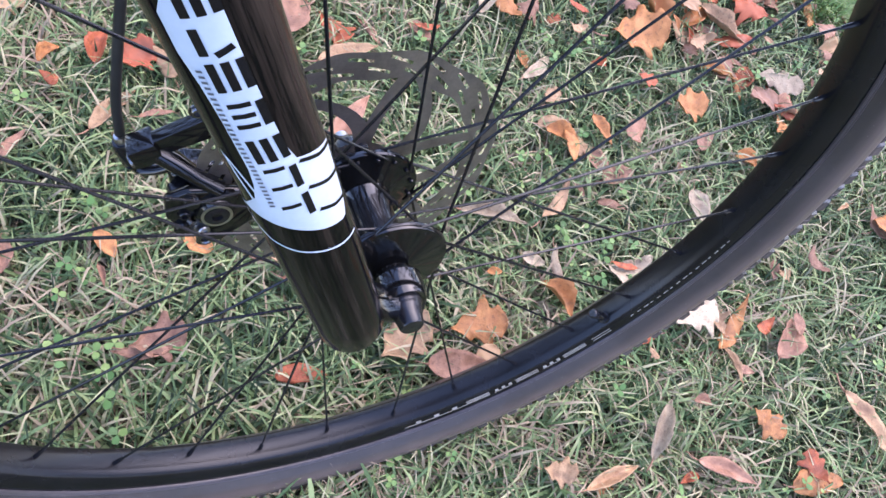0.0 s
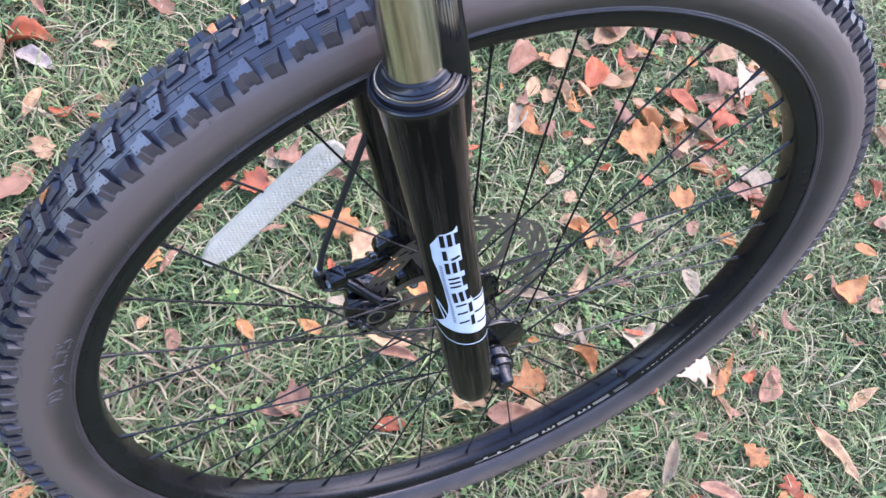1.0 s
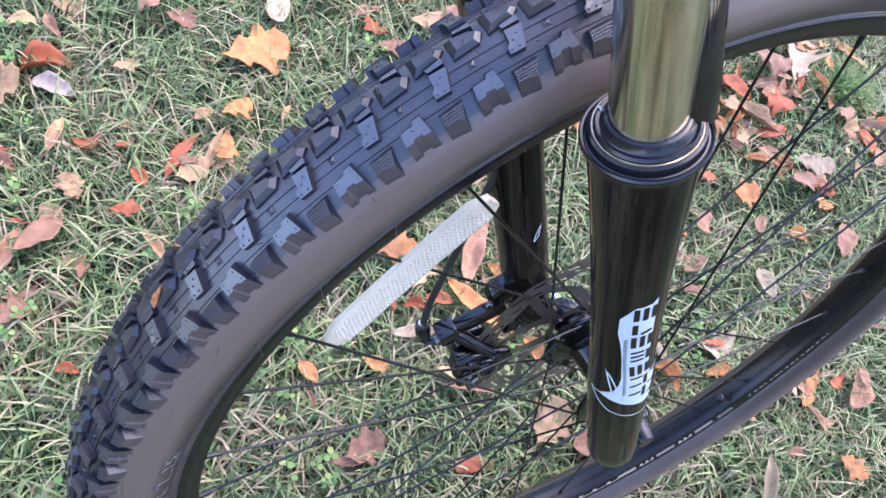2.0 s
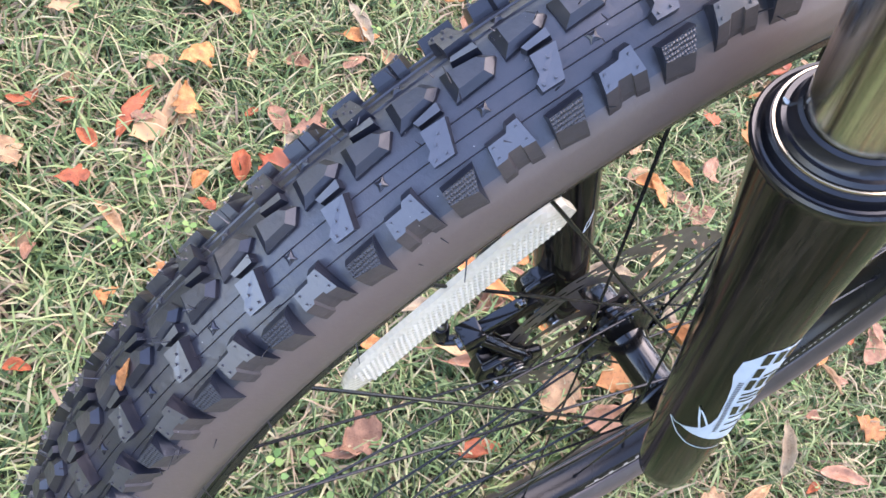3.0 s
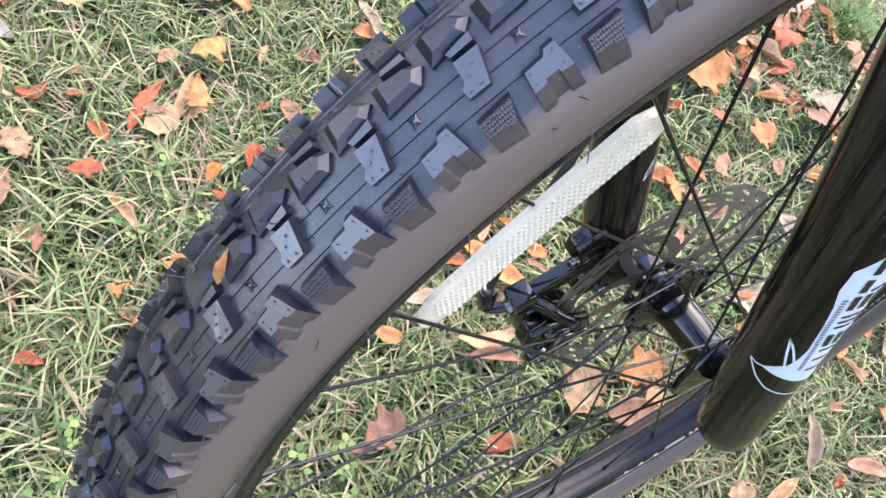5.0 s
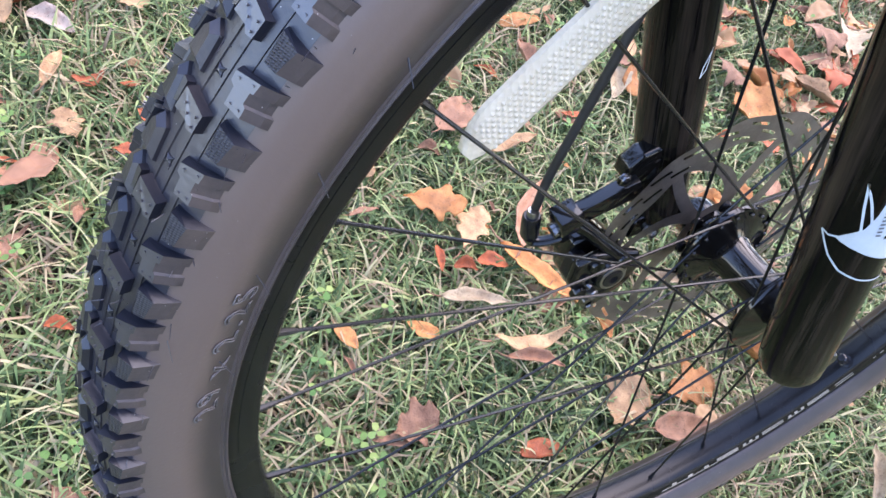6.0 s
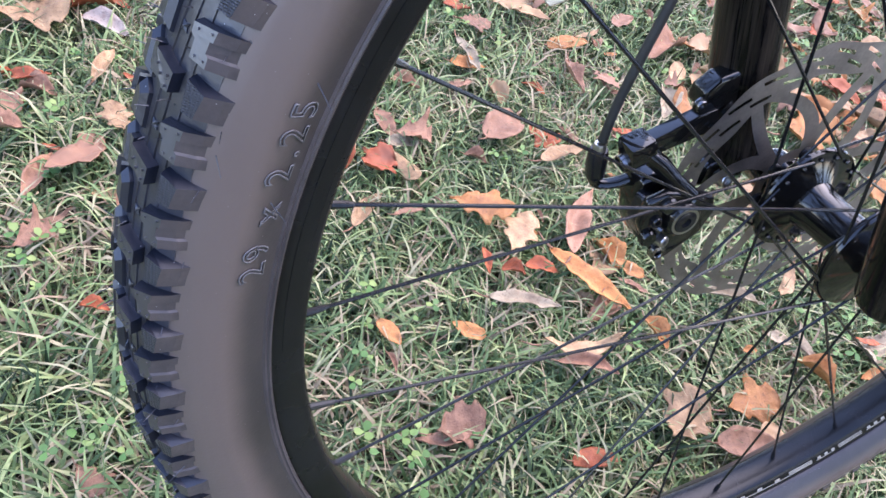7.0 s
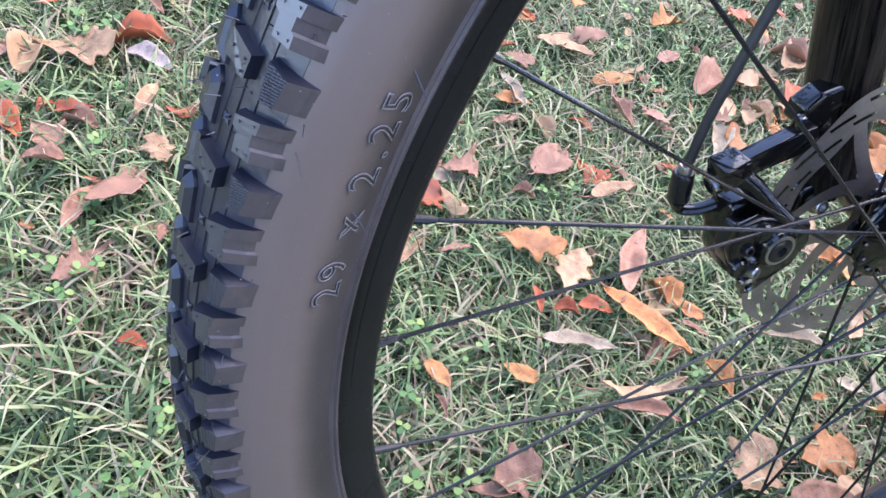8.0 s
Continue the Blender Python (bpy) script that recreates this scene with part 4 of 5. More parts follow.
STAR = [(-0.0014, -0.0116), (0.0000, -0.0112), (0.0014, -0.0116), (0.0010, -0.0102), (0.0014, -0.0088), (0.0000, -0.0092), (-0.0014, -0.0088), (-0.0010, -0.0102)]
KINDS = []
for name, outline, h, mat, facet, pips, tilt in (("tread_knob", HEXA, 0.0030, KNOB_WORN, 0.70, (), 0), ("tread_knob", ELL, 0.0038, KNOB, 0, PIPS["ELL"], 0), ("tread_knob", TEE, 0.0042, KNOB, 0, PIPS["TEE"], 0), ("tread_knob", WEDGE, 0.0042, KNURL, 0, (), 0), ("tread_star", STAR, 0.0009, RUBBER, 0.25, (), 0), ("tread_step", STEP, 0.0026, KNOB, 0, (), 0)):
    KINDS.append((name, knob_mesh(name, outline, h, mat, facet, pips, tilt, 0.55 if outline is ELL else 1.0), 0.0))
    KINDS.append((name, knob_mesh(name, mirrored(outline), h, mat, facet, mirrored(pips), tilt, 0.55 if outline is ELL else 1.0), PITCH / 2))
TREAD_PHASE = 124.55
rest = bmesh.new()
for i in range(PITCHES):
    for j, (name, me, off) in enumerate(KINDS):
        theta = (TREAD_PHASE + PITCH * i + off) % 360
        turn = Matrix.Rotation(radians(90 - theta), 4, "Y")
        if 84 < theta < 188 and (j % 2 == 0 or j < 4) and name == "tread_knob":
            k = new(name, me)
            k.parent = tyre
            k.rotation_euler.y = radians(90 - theta)
        else:
            start = len(rest.verts)
            rest.from_mesh(me)
            rest.verts.ensure_lookup_table()
            bmesh.ops.transform(rest, matrix=turn, verts=rest.verts[start:])
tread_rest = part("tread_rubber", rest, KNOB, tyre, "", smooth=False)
tread_rest.data.materials.append(FLANK_SHADE)
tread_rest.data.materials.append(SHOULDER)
tagged(tread_rest, kind="stuff")
hairs = bmesh.new()
rng = random.Random(5)
for theta in (124.2, 131.6, 139.0, 146.5, 154.0, 161.5):
    a, d = radians(theta), radians(theta + 1.0)
    tube([(0.3265 * math.cos(a), -0.0230, 0.3265 * math.sin(a)), (0.3205 * math.cos(d), -0.0262, 0.3205 * math.sin(d))], [0.00030, 0.00016], 5, hairs)
for i in range(260):
    theta, u = radians(rng.uniform(90, 200)), rng.choice((-1, 1)) * rng.uniform(0.0, 0.036)
    y, r, ny, nr = on_section(u)
    r += 0.003 * (abs(u) < 0.034)
    p = Vector((r * math.cos(theta), y, r * math.sin(theta)))
    n = Vector((nr * math.cos(theta), ny, nr * math.sin(theta))) + Vector((rng.gauss(0, 0.35), rng.gauss(0, 0.35), rng.gauss(0, 0.35)))
    tube([p, p + n * rng.uniform(0.0018, 0.0052)], [0.00022, 0.00010], 4, hairs)
tagged(part("rubber_hair", hairs, RUBBER, tyre, "fine moulding hairs", smooth=False), kind="stuff")


# raised size marking on the sidewall
def bent_text(text, size, theta, radius, name):
    cu = bpy.data.curves.new("marking", "FONT")
    cu.body, cu.size, cu.space_character = text, size, 1.33
    cu.fill_mode, cu.bevel_depth, cu.bevel_resolution, cu.resolution_u = "NONE", 0.00032, 1, 6
    ob = bpy.data.objects.new("marking", cu)
    scene.collection.objects.link(ob)
    dg = bpy.context.evaluated_depsgraph_get()
    me = bpy.data.meshes.new_from_object(ob.evaluated_get(dg))
    bpy.data.objects.remove(ob)
    bm = bmesh.new()
    bm.from_mesh(me)
    bmesh.ops.triangulate(bm, faces=bm.faces[:])
    bmesh.ops.subdivide_edges(bm, edges=[e for e in bm.edges if e.calc_length() > 0.002], cuts=2)
    for v in bm.verts:
        a = radians(theta) - v.co.x / radius
        r = radius + v.co.y
        u = float(np.interp(-r, [-p[1] for p in SECTION], _len))
        y, _, ny, nr = on_section(-u)
        y += ny * (v.co.z + 0.0005)
        v.co = Vector((r * math.cos(a), y, r * math.sin(a)))
    return part(name, bm, MARKING_GLINT, tyre, "raised size marking", smooth=False)


bent_text("29 x 2.25", 0.0135, 167.2, 0.3220, "size_marking")


# ---- ground ----
def ground_mesh():
    bm = bmesh.new()
    steps = [-300, -60, -15, -5, -2.5] + [-1.5 + 0.06 * i for i in range(66)] + [3.5, 6, 15, 60, 300]
    grid = []
    for x in steps:
        row = []
        for y in steps:
            near = max(0.0, 1 - max(abs(x), abs(y)) / 6)
            row.append(bm.verts.new((x, y, -0.004 + 0.004 * near * noise.noise(Vector((x * 5, y * 5, 0))))))
        grid.append(row)
    for i in range(len(steps) - 1):
        for j in range(len(steps) - 1):
            bm.faces.new((grid[i][j], grid[i + 1][j], grid[i + 1][j + 1], grid[i][j + 1]))
    return mesh_of("ground", bm, SOIL)


tagged(new("ground", ground_mesh()), "brown soil and mown green of the wide lawn", "ground", kind="structure")


def blades(name, count, box, height, length, width, mat, seed, label, flop=1.0, ragged=0.0):
    """Many curved grass blades as one mesh."""
    rs = np.random.RandomState(seed)
    x = rs.uniform(box[0], box[1], count)
    y = rs.uniform(box[2], box[3], count)
    # clumps: blades drawn towards scattered centres
    cx, cy = rs.uniform(box[0], box[1], count // 14 + 1), rs.uniform(box[2], box[3], count // 14 + 1)
    pick = rs.randint(0, len(cx), count)
    clump = rs.rand(count) < 0.45
    x = np.where(clump, cx[pick] + rs.normal(0, 0.012, count), x)
    y = np.where(clump, cy[pick] + rs.normal(0, 0.012, count), y)
    # ragged edges
    d = np.minimum(np.minimum(x - box[0], box[1] - x), np.minimum(y - box[2], box[3] - y))
    loose = np.maximum(0.0, ragged - d) * 0.8
    x, y = x + rs.normal(0, 1, count) * loose, y + rs.normal(0, 1, count) * loose
    a = rs.uniform(0, 2 * np.pi, count)
    ln = rs.uniform(length[0], length[1], count)
    hg = np.minimum(rs.uniform(height[0], height[1], count), ln * 0.95)
    wd = rs.uniform(width[0], width[1], count)
    reach = np.sqrt(np.maximum(ln ** 2 - hg ** 2, 1e-6)) * flop
    dx, dy = np.cos(a), np.sin(a)
    twist = rs.normal(0, 0.5, count)
    px, py = -np.sin(a + twist), np.cos(a + twist)
    sag = rs.uniform(0.0, 0.6, count)
    verts = np.zeros((count, 7, 3))
    for k, (t, w) in enumerate(((0.0, 0.8), (0.38, 1.0), (0.72, 0.75))):
        rise = hg * (1 - (1 - t) ** 1.8)
        out = reach * t ** 1.5
        for s in (0, 1):
            o = (s - 0.5) * wd * w
            verts[:, 2 * k + s] = np.stack([x + dx * out + px * o, y + dy * out + py * o, rise - 0.004], -1)
    verts[:, 6] = np.stack([x + dx * reach, y + dy * reach, np.maximum(hg * (1 - 0.35 * sag), 0.003)], -1)
    base = (np.arange(count) * 7)[:, None]
    quads = np.concatenate([base + [0, 1, 3, 2], base + [2, 3, 5, 4]], 1).reshape(-1, 4)
    tris = base + [4, 5, 6]
    me = bpy.data.meshes.new(name)
    me.vertices.add(count * 7)
    me.vertices.foreach_set("co", verts.ravel())
    loops = np.concatenate([np.concatenate([quads.reshape(count, 8), tris], 1)], 1).ravel()
    me.loops.add(len(loops))
    me.loops.foreach_set("vertex_index", loops.astype(np.int32))
    sizes = np.tile([4, 4, 3], count)
    me.polygons.add(3 * count)
    me.polygons.foreach_set("loop_start", np.concatenate([[0], np.cumsum(sizes)[:-1]]).astype(np.int32))
    me.update(calc_edges=True)
    me.validate()
    me.shade_smooth()
    me.materials.append(mat)
    return tagged(new(name, me), label, "grass", kind="stuff")


blades("lawn_grass", 150000, (-0.72, 1.75, -0.50, 1.25), (0.014, 0.060), (0.040, 0.095), (0.0016, 0.0037), GRASS, 3, "green lawn grass mixed with dry straw-coloured blades", 1.0, 0.12)
for box, count, seed in (((-1.9, -0.70, -1.6, 2.4), 30000, 51), ((1.70, 2.9, -1.6, 2.4), 30000, 52), ((-0.70, 1.70, -1.6, -0.48), 20000, 53), ((-0.70, 1.70, 1.20, 2.4), 20000, 54)):
    blades("lawn_grass", count, box, (0.014, 0.060), (0.045, 0.10), (0.0026, 0.0050), GRASS, seed, "green lawn grass mixed with dry straw-coloured blades", 1.0, 0.2)


for k, (box, seed) in enumerate((((-3.6, -0.70, -3.2, 4.0), 41), ((1.70, 4.6, -3.2, 4.0), 42), ((-0.70, 1.70, -3.2, -0.48), 43), ((-0.70, 1.70, 1.20, 4.0), 44))):
    blades("lawn_grass", 16000, box, (0.014, 0.060), (0.05, 0.12), (0.004, 0.008), GRASS, seed, "green lawn grass mixed with dry straw-coloured blades", 1.0, 0.6)
blades("thatch", 45000, (-0.72, 1.75, -0.50, 1.25), (0.003, 0.026), (0.03, 0.08), (0.0010, 0.0024), THATCH, 8, "dry brown thatch lying low among the grass", 1.0, 0.15)


def clover_mesh(seed, count):
    bm = bmesh.new()
    r = random.Random(seed)
    for _ in range(count):
        cx, cy = r.uniform(-0.6, 1.5), r.uniform(-0.35, 1.1)
        for _ in range(r.randint(1, 5)):
            x, y, z = cx + r.gauss(0, 0.012), cy + r.gauss(0, 0.012), r.uniform(0.036, 0.056)
            a0, size, tilt = r.uniform(0, 6.28), r.uniform(0.004, 0.009), r.uniform(-0.4, 0.4)
            for k in range(r.choice((1, 3, 3))):
                a = a0 + k * 2.09
                d, p = Vector((math.cos(a), math.sin(a), tilt)), Vector((-math.sin(a), math.cos(a), 0.2))
                o = Vector((x, y, z))
                vs = [bm.verts.new(o + d * size * u + p * size * w) for u, w in ((0, 0), (0.5, 0.42), (0.95, 0.34), (1.05, 0), (0.95, -0.34), (0.5, -0.42))]
                bm.faces.new(vs)
    return mesh_of("clover", bm, CLOVER, False)


tagged(new("clover", clover_mesh(4, 300)), "small bright green clover leaves among the grass", "clover", kind="stuff")
blades("grass_tuft", 420, (0.925, 0.985, 0.347, 0.417), (0.05, 0.085), (0.07, 0.11), (0.0010, 0.0018), CLOVER, 9, "bright green tuft of fine grass", 0.9)


# ---- unseen woods added round the lawn, far off, to darken low reflections ----
BARK = material("bark", (0.035, 0.028, 0.022), (0.09, 0.075, 0.06), 0.9, scale=3, bump=0.6, bump_scale=12)
FOLIAGE = blade_material("unseen_foliage", [(0.0, (0.025, 0.045, 0.015)), (0.5, (0.06, 0.09, 0.03)), (0.8, (0.16, 0.09, 0.03)), (1.0, (0.24, 0.10, 0.03))], 0.7)


def woods():
    r = random.Random(77)
    trunks, crowns = bmesh.new(), bmesh.new()
    for k in range(64):
        a = 2 * math.pi * (k + r.uniform(-0.3, 0.3)) / 64
        d = r.uniform(11, 19)
        # gap left so the low sky reflects in the tyre
        if 2.72 < a < 4.1:
            continue
        x, y, h = d * math.cos(a), d * math.sin(a), r.uniform(9, 15)
        if 4.1 < a < 5.1:
            h *= 0.42
        tube([(x, y, -0.1), (x + 0.05, y, h * 0.4), (x + r.uniform(-0.5, 0.5), y + r.uniform(-0.5, 0.5), h * 0.9)], [0.02 * h, 0.012 * h, 0.004 * h], 7, trunks)
        for _ in range(210):
            t = r.random()
            q = Vector((x, y, h * (0.22 + 0.8 * t))) + Vector((r.gauss(0, 1), r.gauss(0, 1), r.gauss(0, 0.5))) * (0.3 + 0.1 * h) * (1.15 - t)
            u = Vector((r.gauss(0, 1), r.gauss(0, 1), r.gauss(0, 1))).normalized()
            v = u.cross(Vector((r.gauss(0, 1), r.gauss(0, 1), r.gauss(0, 1)))).normalized()
            z = r.uniform(0.16, 0.36)
            crowns.faces.new([crowns.verts.new(q + u * z * cx + v * z * cy) for cx, cy in ((-1, 0), (0, -0.7), (1, 0), (0, 0.7))])
    tagged(new("unseen_trunks", mesh_of("trunks", trunks, BARK)), "dark trunks of unseen woods added round the lawn", "woods", kind="stuff")
    tagged(new("unseen_foliage", mesh_of("foliage", crowns, FOLIAGE, False)), "green and russet foliage of unseen woods added to darken reflections", "woods", kind="stuff")


woods()


# ---- fallen leaves ----
OAK_T = [0.0, 0.10, 0.20, 0.26, 0.34, 0.42, 0.50, 0.58, 0.64, 0.70, 0.78, 0.84, 0.93, 1.0]
OAK_W = [0.02, 0.12, 0.46, 0.58, 0.44, 0.52, 0.96, 0.92, 0.54, 0.48, 0.62, 0.44, 0.26, 0.0]


def leaf_mesh(kind, seed):
    """A dry leaf one metre long, to be scaled: blade with lobes, midrib fold, curl."""
    r = random.Random(seed)
    n, m = (44 if kind == "oak" else 24), 8
    curl, bend, twist = r.uniform(-0.9, 1.4), r.uniform(-0.35, 0.7), r.uniform(-1.0, 1.0)
    half = {"long": r.uniform(0.11, 0.16), "oval": r.uniform(0.22, 0.30), "oak": r.uniform(0.30, 0.40)}[kind]
    lag = r.uniform(-0.05, 0.05)
    sway = r.uniform(-0.10, 0.10)
    bm = bmesh.new()
    rows = []

    for i in range(n + 1):
        t = i / n
        row = []
        for j in range(m + 1):
            v = -1 + 2 * j / m
            if kind == "long":
                w = half * (math.sin(math.pi * t ** 0.85) ** 0.9 + 0.015)
            elif kind == "oval":
                w = half * (math.sin(math.pi * t ** 0.85) ** 0.7 * (1 - 0.25 * t) + 0.015)
            else:
                w = half * float(np.interp(t + (lag if v > 0 else 0.0), OAK_T, OAK_W)) * (1.25 if v > 0 else 1.0) + 0.006
            ww = w * (1 + 0.14 * noise.noise(Vector((seed * 3.1 + t * 6, v * 0.8, 2))))
            y = v * ww + sway * math.sin(math.pi * t)
            x = t * (0.86 if kind == "oak" else 1.0) + (abs(v) * ww * 0.35 if kind == "oak" else 0.0)
            z = curl * {"long": 7.0, "oval": 3.6, "oak": 2.6}[kind] * (v * ww) ** 2 + bend * (t - 0.5) ** 2 + twist * (t - 0.5) * y * 0.8 + 0.05 * noise.noise(Vector((x * 5, y * 6, seed))) + 0.030 * abs(v) * noise.noise(Vector((x * 13, y * 9, seed + 5)))
            z += 0.03 * abs(v)
            row.append(bm.verts.new((x - 0.5, y, z)))
        rows.append(row)
    for p, q in zip(rows, rows[1:]):
        for j in range(m):
            bm.faces.new((p[j], p[j + 1], q[j + 1], q[j]))
    bmesh.ops.recalc_face_normals(bm, faces=bm.faces)
    bmesh.ops.solidify(bm, geom=bm.faces[:], thickness=0.008)
    lowest = min(v.co.z for v in bm.verts)
    for v in bm.verts:
        v.co.z -= lowest
    return mesh_of("leaf", bm, LEAF["tan"])


def stem_mesh():
    return mesh_of("stem", tube([(-0.48, 0, 0.05), (-0.58, 0.01, 0.05), (-0.70, 0.05, 0.07)], [0.014, 0.011, 0.009], 6), LEAF["brown"])


STEM = stem_mesh()
SHAPES = {kind: [leaf_mesh(kind, 11 * i + len(kind)) for i in range(9)] for kind in ("long", "oval", "oak")}
leaf_rng = random.Random(21)
LEAF_Z = 0.0480


def drop_leaf(x, y, heading, length, kind, tone, z=None):
    """A fallen leaf lying on the grass tips."""
    me = leaf_rng.choice(SHAPES[kind])
    ob = new("fallen_leaf", me)
    ob.material_slots[0].link = "OBJECT"
    ob.material_slots[0].material = LEAF[tone]
    size = length * 1.03
    ob.matrix_world = pose(x, y, z if z is not None else LEAF_Z - 0.015 * leaf_rng.random(), leaf_rng.uniform(-9, 9), leaf_rng.uniform(-9, 9), heading) @ Matrix.Scale(size, 4)
    tagged(ob, f"{WORDS[tone]} fallen {'oak leaf with lobes' if kind == 'oak' else 'narrow curled leaf' if kind == 'long' else 'rounded leaf'} lying on the grass", "leaf", "fallen leaves on the lawn")
    st = new("stem", STEM)
    st.parent = ob
    return ob


drop_leaf(-0.381, 0.612, -3, 0.088, "oak", "tan")
drop_leaf(-0.315, 0.612, -29, 0.052, "oval", "grey")
drop_leaf(-0.396, 0.525, -8, 0.040, "oval", "red")
drop_leaf(-0.292, 0.523, -2, 0.032, "oval", "red")
drop_leaf(-0.399, 0.394, 61, 0.057, "long", "brown")
drop_leaf(-0.368, 0.237, -26, 0.024, "oval", "red")
drop_leaf(-0.107, 0.306, 43, 0.067, "long", "tan")
drop_leaf(0.015, 0.280, -30, 0.077, "oak", "orange")
drop_leaf(0.047, 0.246, 39, 0.069, "oak", "tan")
drop_leaf(0.121, 0.249, 49, 0.103, "long", "brown")
drop_leaf(-0.010, 0.220, -99, 0.031, "long", "red")
drop_leaf(0.014, 0.202, -17, 0.027, "oval", "red")
drop_leaf(0.049, 0.202, -21, 0.036, "oval", "red")
drop_leaf(0.095, 0.179, -62, 0.102, "long", "orange")
drop_leaf(0.143, 0.162, -53, 0.036, "long", "brown")
drop_leaf(0.006, 0.162, -19, 0.074, "long", "pale")
drop_leaf(-0.135, 0.160, -67, 0.031, "oval", "orange")
drop_leaf(-0.143, 0.131, -85, 0.023, "long", "brown")
drop_leaf(0.046, 0.111, -10, 0.082, "long", "tan")
drop_leaf(0.040, 0.084, -29, 0.058, "long", "brown")
drop_leaf(0.137, 0.105, -80, 0.038, "oval", "orange")
drop_leaf(-0.105, 0.059, 2, 0.056, "oak", "brown")
drop_leaf(0.010, 0.002, -14, 0.047, "oval", "red")
drop_leaf(0.120, 0.013, 23, 0.075, "oak", "tan")
drop_leaf(0.200, 0.009, -6, 0.072, "oak", "orange")
drop_leaf(0.159, -0.025, -14, 0.060, "oval", "brown")
drop_leaf(0.254, 0.124, -18, 0.082, "long", "pale")
drop_leaf(0.144, 0.389, -67, 0.054, "oak", "red")
drop_leaf(0.091, 0.406, 38, 0.078, "oval", "brown")
drop_leaf(0.148, 0.347, 14, 0.080, "long", "tan")
drop_leaf(-0.032, 0.401, -11, 0.042, "oval", "pale")
drop_leaf(0.102, 0.535, -90, 0.073, "long", "pale")
drop_leaf(0.072, 0.484, 14, 0.036, "oval", "brown")
drop_leaf(0.147, 0.607, -12, 0.056, "oak", "brown")
drop_leaf(0.356, 0.428, -122, 0.057, "oval", "pale")
drop_leaf(0.241, 0.485, -104, 0.075, "long", "brown")
drop_leaf(0.272, 0.560, -6, 0.062, "oval", "orange")
drop_leaf(0.432, 0.539, 21, 0.085, "oval", "brown")
drop_leaf(0.313, 0.054, -93, 0.048, "long", "pale")
drop_leaf(0.628, 0.604, 40, 0.116, "oval", "tan")
drop_leaf(-0.439, 0.375, -35, 0.014, "oval", "orange")
drop_leaf(0.211, 0.317, -66, 0.021, "oval", "orange")
drop_leaf(0.040, 0.361, -28, 0.027, "oval", "brown")
drop_leaf(0.234, 0.063, -12, 0.017, "oval", "orange")
drop_leaf(-0.067, 0.293, 5, 0.035, "long", "brown")
drop_leaf(0.289, 0.071, -36, 0.028, "oval", "pale")
drop_leaf(0.296, 0.020, -66, 0.047, "oval", "orange")
drop_leaf(0.398, 0.037, 7, 0.064, "oval", "pale")
drop_leaf(0.450, -0.039, 9, 0.074, "oak", "pale")
drop_leaf(0.501, -0.053, 36, 0.085, "long", "orange")
drop_leaf(0.475, -0.099, -91, 0.046, "long", "tan")
drop_leaf(0.490, -0.171, -59, 0.051, "oak", "orange")
drop_leaf(0.624, -0.208, -68, 0.098, "long", "tan")
drop_leaf(0.355, -0.142, 46, 0.070, "long", "pale")
drop_leaf(0.226, -0.152, -30, 0.039, "oak", "tan")
drop_leaf(0.281, -0.171, 5, 0.064, "long", "tan")
drop_leaf(0.409, -0.201, -35, 0.071, "long", "brown")
drop_leaf(0.519, -0.245, -11, 0.072, "oval", "orange")
drop_leaf(0.574, -0.086, 37, 0.063, "oval", "brown")
drop_leaf(0.532, 0.093, -100, 0.049, "oval", "pale")
drop_leaf(0.647, 0.149, -31, 0.039, "oval", "orange")
drop_leaf(0.388, 0.202, -98, 0.045, "oval", "orange")
drop_leaf(0.440, 0.215, -81, 0.044, "oval", "orange")
drop_leaf(0.670, 0.286, -33, 0.061, "long", "orange")
drop_leaf(0.721, 0.365, -64, 0.101, "long", "tan")
drop_leaf(0.561, 0.349, -6, 0.099, "oak", "orange")
drop_leaf(0.391, 0.321, 32, 0.063, "long", "pale")
drop_leaf(0.800, 0.451, -40, 0.084, "oak", "brown")
drop_leaf(0.881, 0.453, 42, 0.106, "oak", "pale")
drop_leaf(0.764, 0.252, -32, 0.084, "oak", "pale")
drop_leaf(0.751, 0.215, -17, 0.050, "oval", "brown")
drop_leaf(0.583, 0.231, -8, 0.062, "oak", "orange")
drop_leaf(0.819, 0.021, 9, 0.072, "oval", "orange")
drop_leaf(0.732, -0.149, 14, 0.072, "long", "tan")
drop_leaf(0.913, 0.078, -40, 0.041, "oval", "orange")
drop_leaf(0.783, -0.059, -49, 0.030, "oval", "brown")
drop_leaf(-0.254, 0.356, -74, 0.058, "long", "tan")
drop_leaf(-0.245, 0.199, 41, 0.021, "oval", "tan")
drop_leaf(0.252, 0.384, -57, 0.040, "oval", "brown")
drop_leaf(0.469, 0.476, -66, 0.042, "oval", "tan")
drop_leaf(0.551, 0.508, 52, 0.081, "oval", "red")
drop_leaf(0.558, 0.410, -68, 0.062, "oak", "brown")
drop_leaf(0.334, 0.131, 39, 0.067, "long", "tan")
drop_leaf(0.417, 0.118, -32, 0.034, "oval", "brown")
drop_leaf(0.591, -0.076, -114, 0.029, "oval", "brown")
drop_leaf(0.664, -0.007, -84, 0.037, "oval", "brown")
drop_leaf(0.418, -0.128, -23, 0.024, "oval", "brown")
drop_leaf(-0.176, 0.721, -53, 0.053, "oak", "brown")
drop_leaf(0.005, 0.704, 64, 0.065, "oval", "pale")
drop_leaf(0.081, 0.707, 23, 0.067, "oak", "brown")
drop_leaf(-0.297, 0.700, -78, 0.045, "long", "brown")
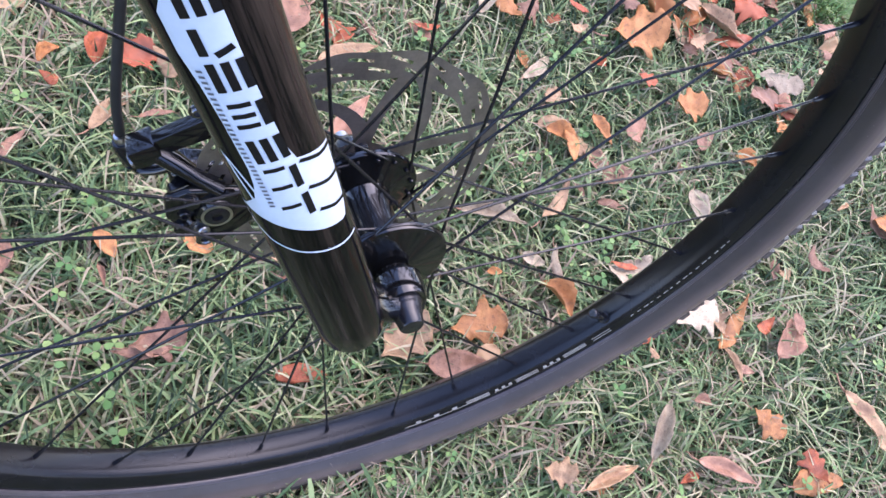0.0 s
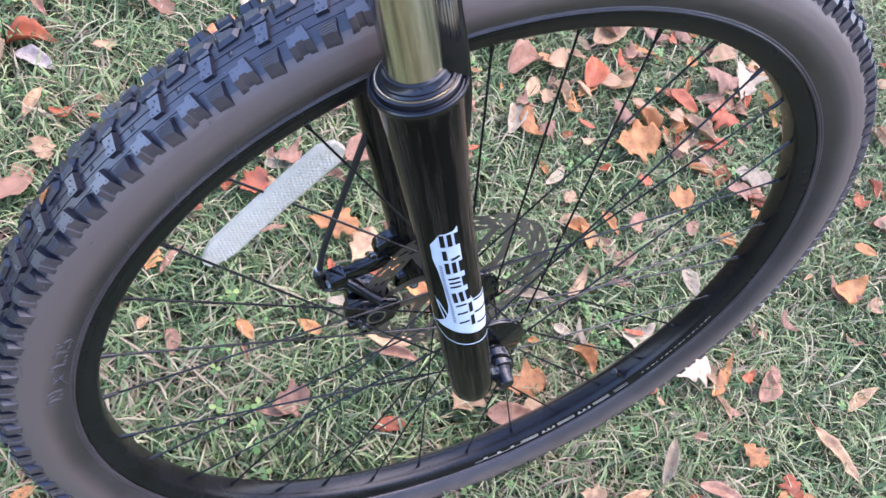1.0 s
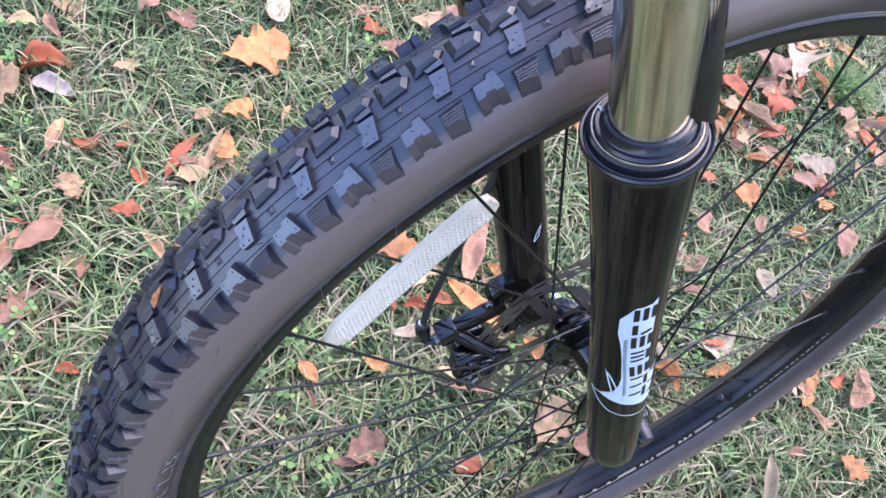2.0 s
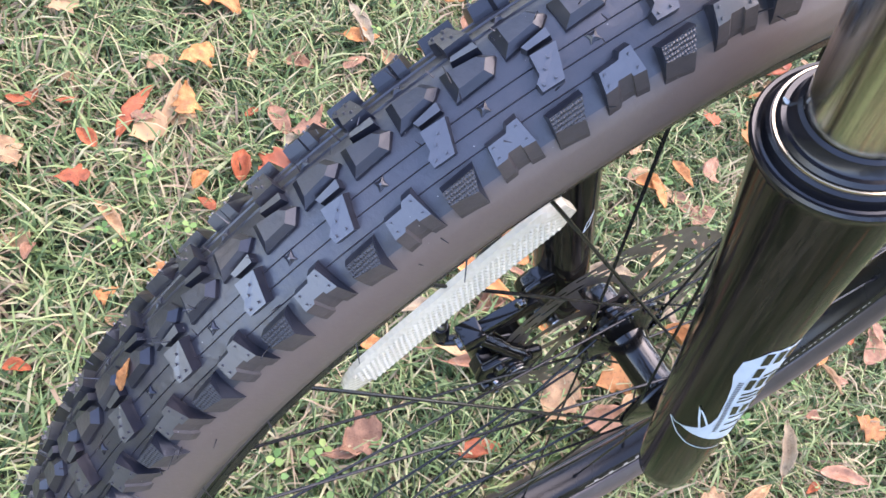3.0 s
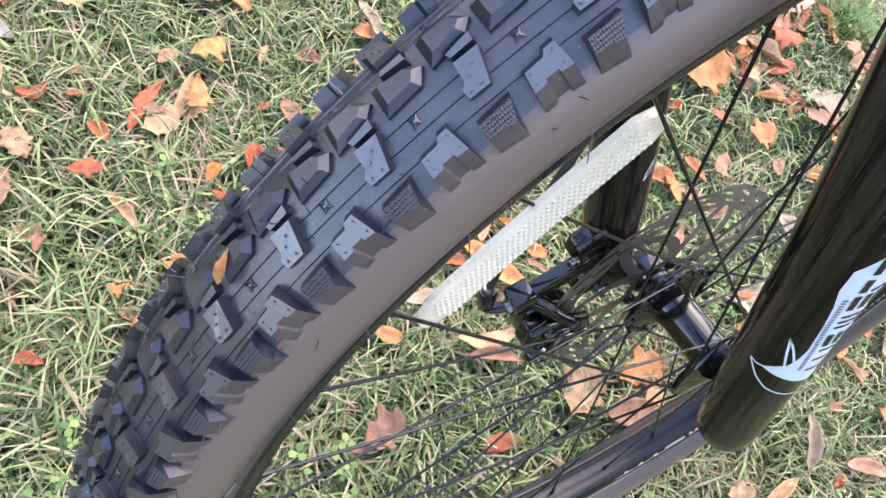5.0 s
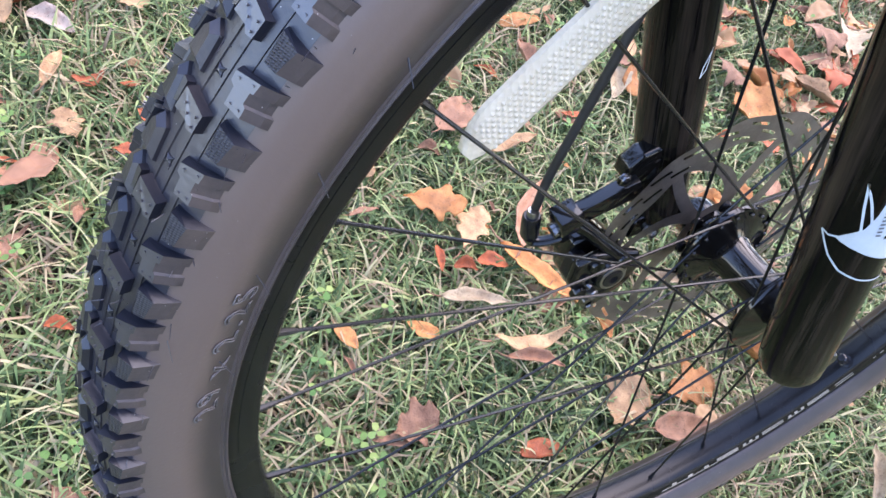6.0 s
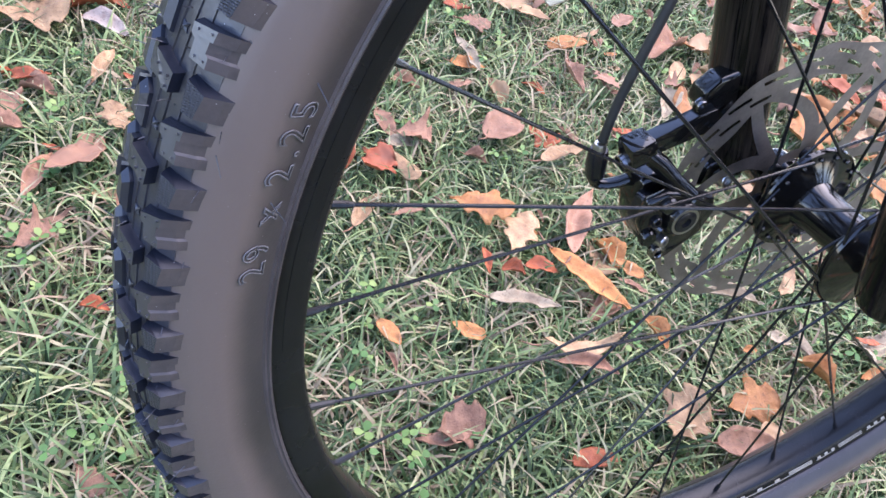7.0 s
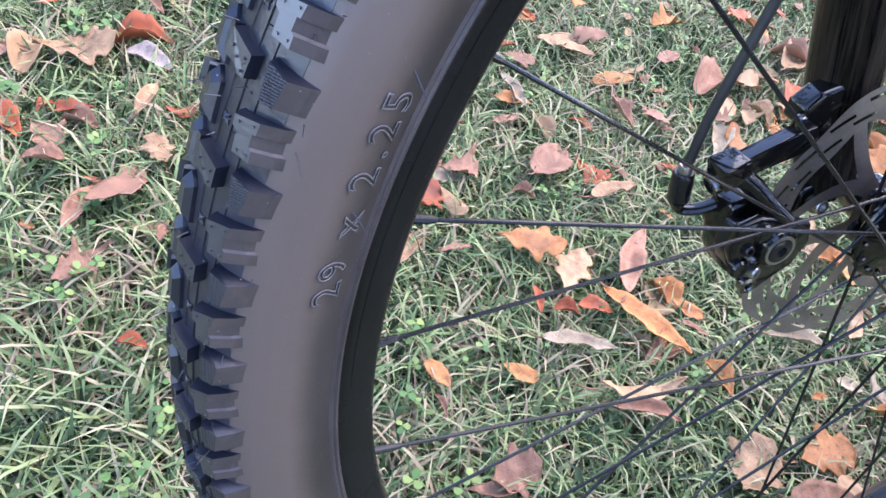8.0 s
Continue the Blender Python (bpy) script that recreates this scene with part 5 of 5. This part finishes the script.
drop_leaf(-0.051, 0.623, 7, 0.111, "oak", "orange")
drop_leaf(-0.150, 0.536, 21, 0.029, "oval", "tan")
drop_leaf(-0.245, 0.534, -13, 0.021, "oval", "tan")
drop_leaf(0.381, 0.410, -91, 0.058, "oval", "orange")
drop_leaf(-0.192, 0.478, 43, 0.072, "long", "red")
drop_leaf(-0.106, 0.526, 11, 0.048, "oak", "orange")
# smaller leaves strewn between them
for _ in range(190):
    x, y = leaf_rng.uniform(-0.48, 1.2), leaf_rng.uniform(-0.30, 0.75)
    if -0.3 < x < 0.35 and -0.16 < y < 0.04:
        x -= 0.75
    drop_leaf(x, y, leaf_rng.uniform(0, 360), leaf_rng.uniform(0.018, 0.05), leaf_rng.choice(("long", "oval", "oval", "oak")), leaf_rng.choice(("orange", "tan", "brown", "brown", "tan", "red")), leaf_rng.uniform(0.028, 0.046))


def litter(count, seed, box=(-0.9, 2.4, -0.1, 1.9), even=0.03):
    """The leaf litter that thickens towards the far side, as one mesh."""
    r = random.Random(seed)
    tones = ["orange", "tan", "brown", "red", "tan", "brown"]
    me = bpy.data.meshes.new("leaf_litter")
    for tone in tones:
        me.materials.append(LEAF[tone])
    cos, loops, sizes, mats, base = [], [], [], [], 0
    stock = {}
    for kind in SHAPES:
        for sh in SHAPES[kind]:
            co = np.zeros(len(sh.vertices) * 3)
            sh.vertices.foreach_get("co", co)
            lv = np.zeros(len(sh.loops), np.int32)
            sh.loops.foreach_get("vertex_index", lv)
            lt = np.zeros(len(sh.polygons), np.int32)
            sh.polygons.foreach_get("loop_total", lt)
            stock[sh.name] = (co.reshape(-1, 3), lv, lt)
    names = list(stock)
    made = 0
    while made < count:
        x, y = r.uniform(*box[:2]), r.uniform(*box[2:])
        edge = min(x - box[0], box[1] - x, y - box[2], box[3] - y)
        if r.random() > min(1, max(even, x * 0.40 + y * 0.8 - 0.25)) * min(1, max(0.0, edge / 0.45)):
            continue
        co, lv, lt = stock[r.choice(names)]
        m = np.array(pose(x, y, r.uniform(0.030, 0.050), r.uniform(-15, 15), r.uniform(-15, 15), r.uniform(0, 360)) @ Matrix.Scale(r.uniform(0.022, 0.07), 4))
        cos.append(co @ m[:3, :3].T + m[:3, 3])
        loops.append(lv + base)
        sizes.append(lt)
        mats.append(np.full(len(lt), r.randrange(len(tones)), np.int32))
        base += len(co)
        made += 1
    cos, loops, sizes, mats = (np.concatenate(v) for v in (cos, loops, sizes, mats))
    me.vertices.add(len(cos))
    me.vertices.foreach_set("co", cos.ravel())
    me.loops.add(len(loops))
    me.loops.foreach_set("vertex_index", loops.astype(np.int32))
    me.polygons.add(len(sizes))
    me.polygons.foreach_set("loop_start", np.concatenate([[0], np.cumsum(sizes)[:-1]]).astype(np.int32))
    me.polygons.foreach_set("material_index", mats)
    me.update(calc_edges=True)
    me.shade_smooth()
    return tagged(new("leaf_litter", me), "brown and orange leaf litter strewn over the lawn", "leaves", kind="stuff")


litter(1250, 31)
litter(800, 37, (-1.7, 2.0, -2.3, -0.38), 1.0)
litter(60, 43, (0.47, 1.01, 0.21, 0.65), 1.0)
scrap = new("leaf_scrap", SHAPES["oval"][2])
scrap.material_slots[0].link = "OBJECT"
scrap.material_slots[0].material = LEAF["orange"]
scrap.matrix_world = WHEEL @ Matrix.Translation((-0.2792, -0.0027, 0.2374)) @ Matrix.Rotation(radians(-48), 4, "Y") @ Matrix.Rotation(radians(35), 4, "Z") @ Matrix.Scale(0.010, 4)
tagged(scrap, "tiny orange leaf scrap stuck between the tyre knobs", "leaf")
for x, y, h, ln in ((0.285, -0.215, 20, 0.085), (0.62, 0.05, 40, 0.07), (0.10, 0.42, 10, 0.06)):
    tw = bmesh.new()
    tube(smooth_path([(-ln / 2, 0, 0.001), (-ln / 6, 0.004, 0.004), (ln / 5, -0.003, 0.002), (ln / 2, 0.002, 0.005)], 4), 0.0016, 7, tw)
    twig = tagged(new("twig", mesh_of("twig", tw, LEAF["brown"])), "thin dry brown twig lying on the grass", "twig")
    twig.matrix_world = pose(x, y, LEAF_Z - 0.006, 0, 0, h)
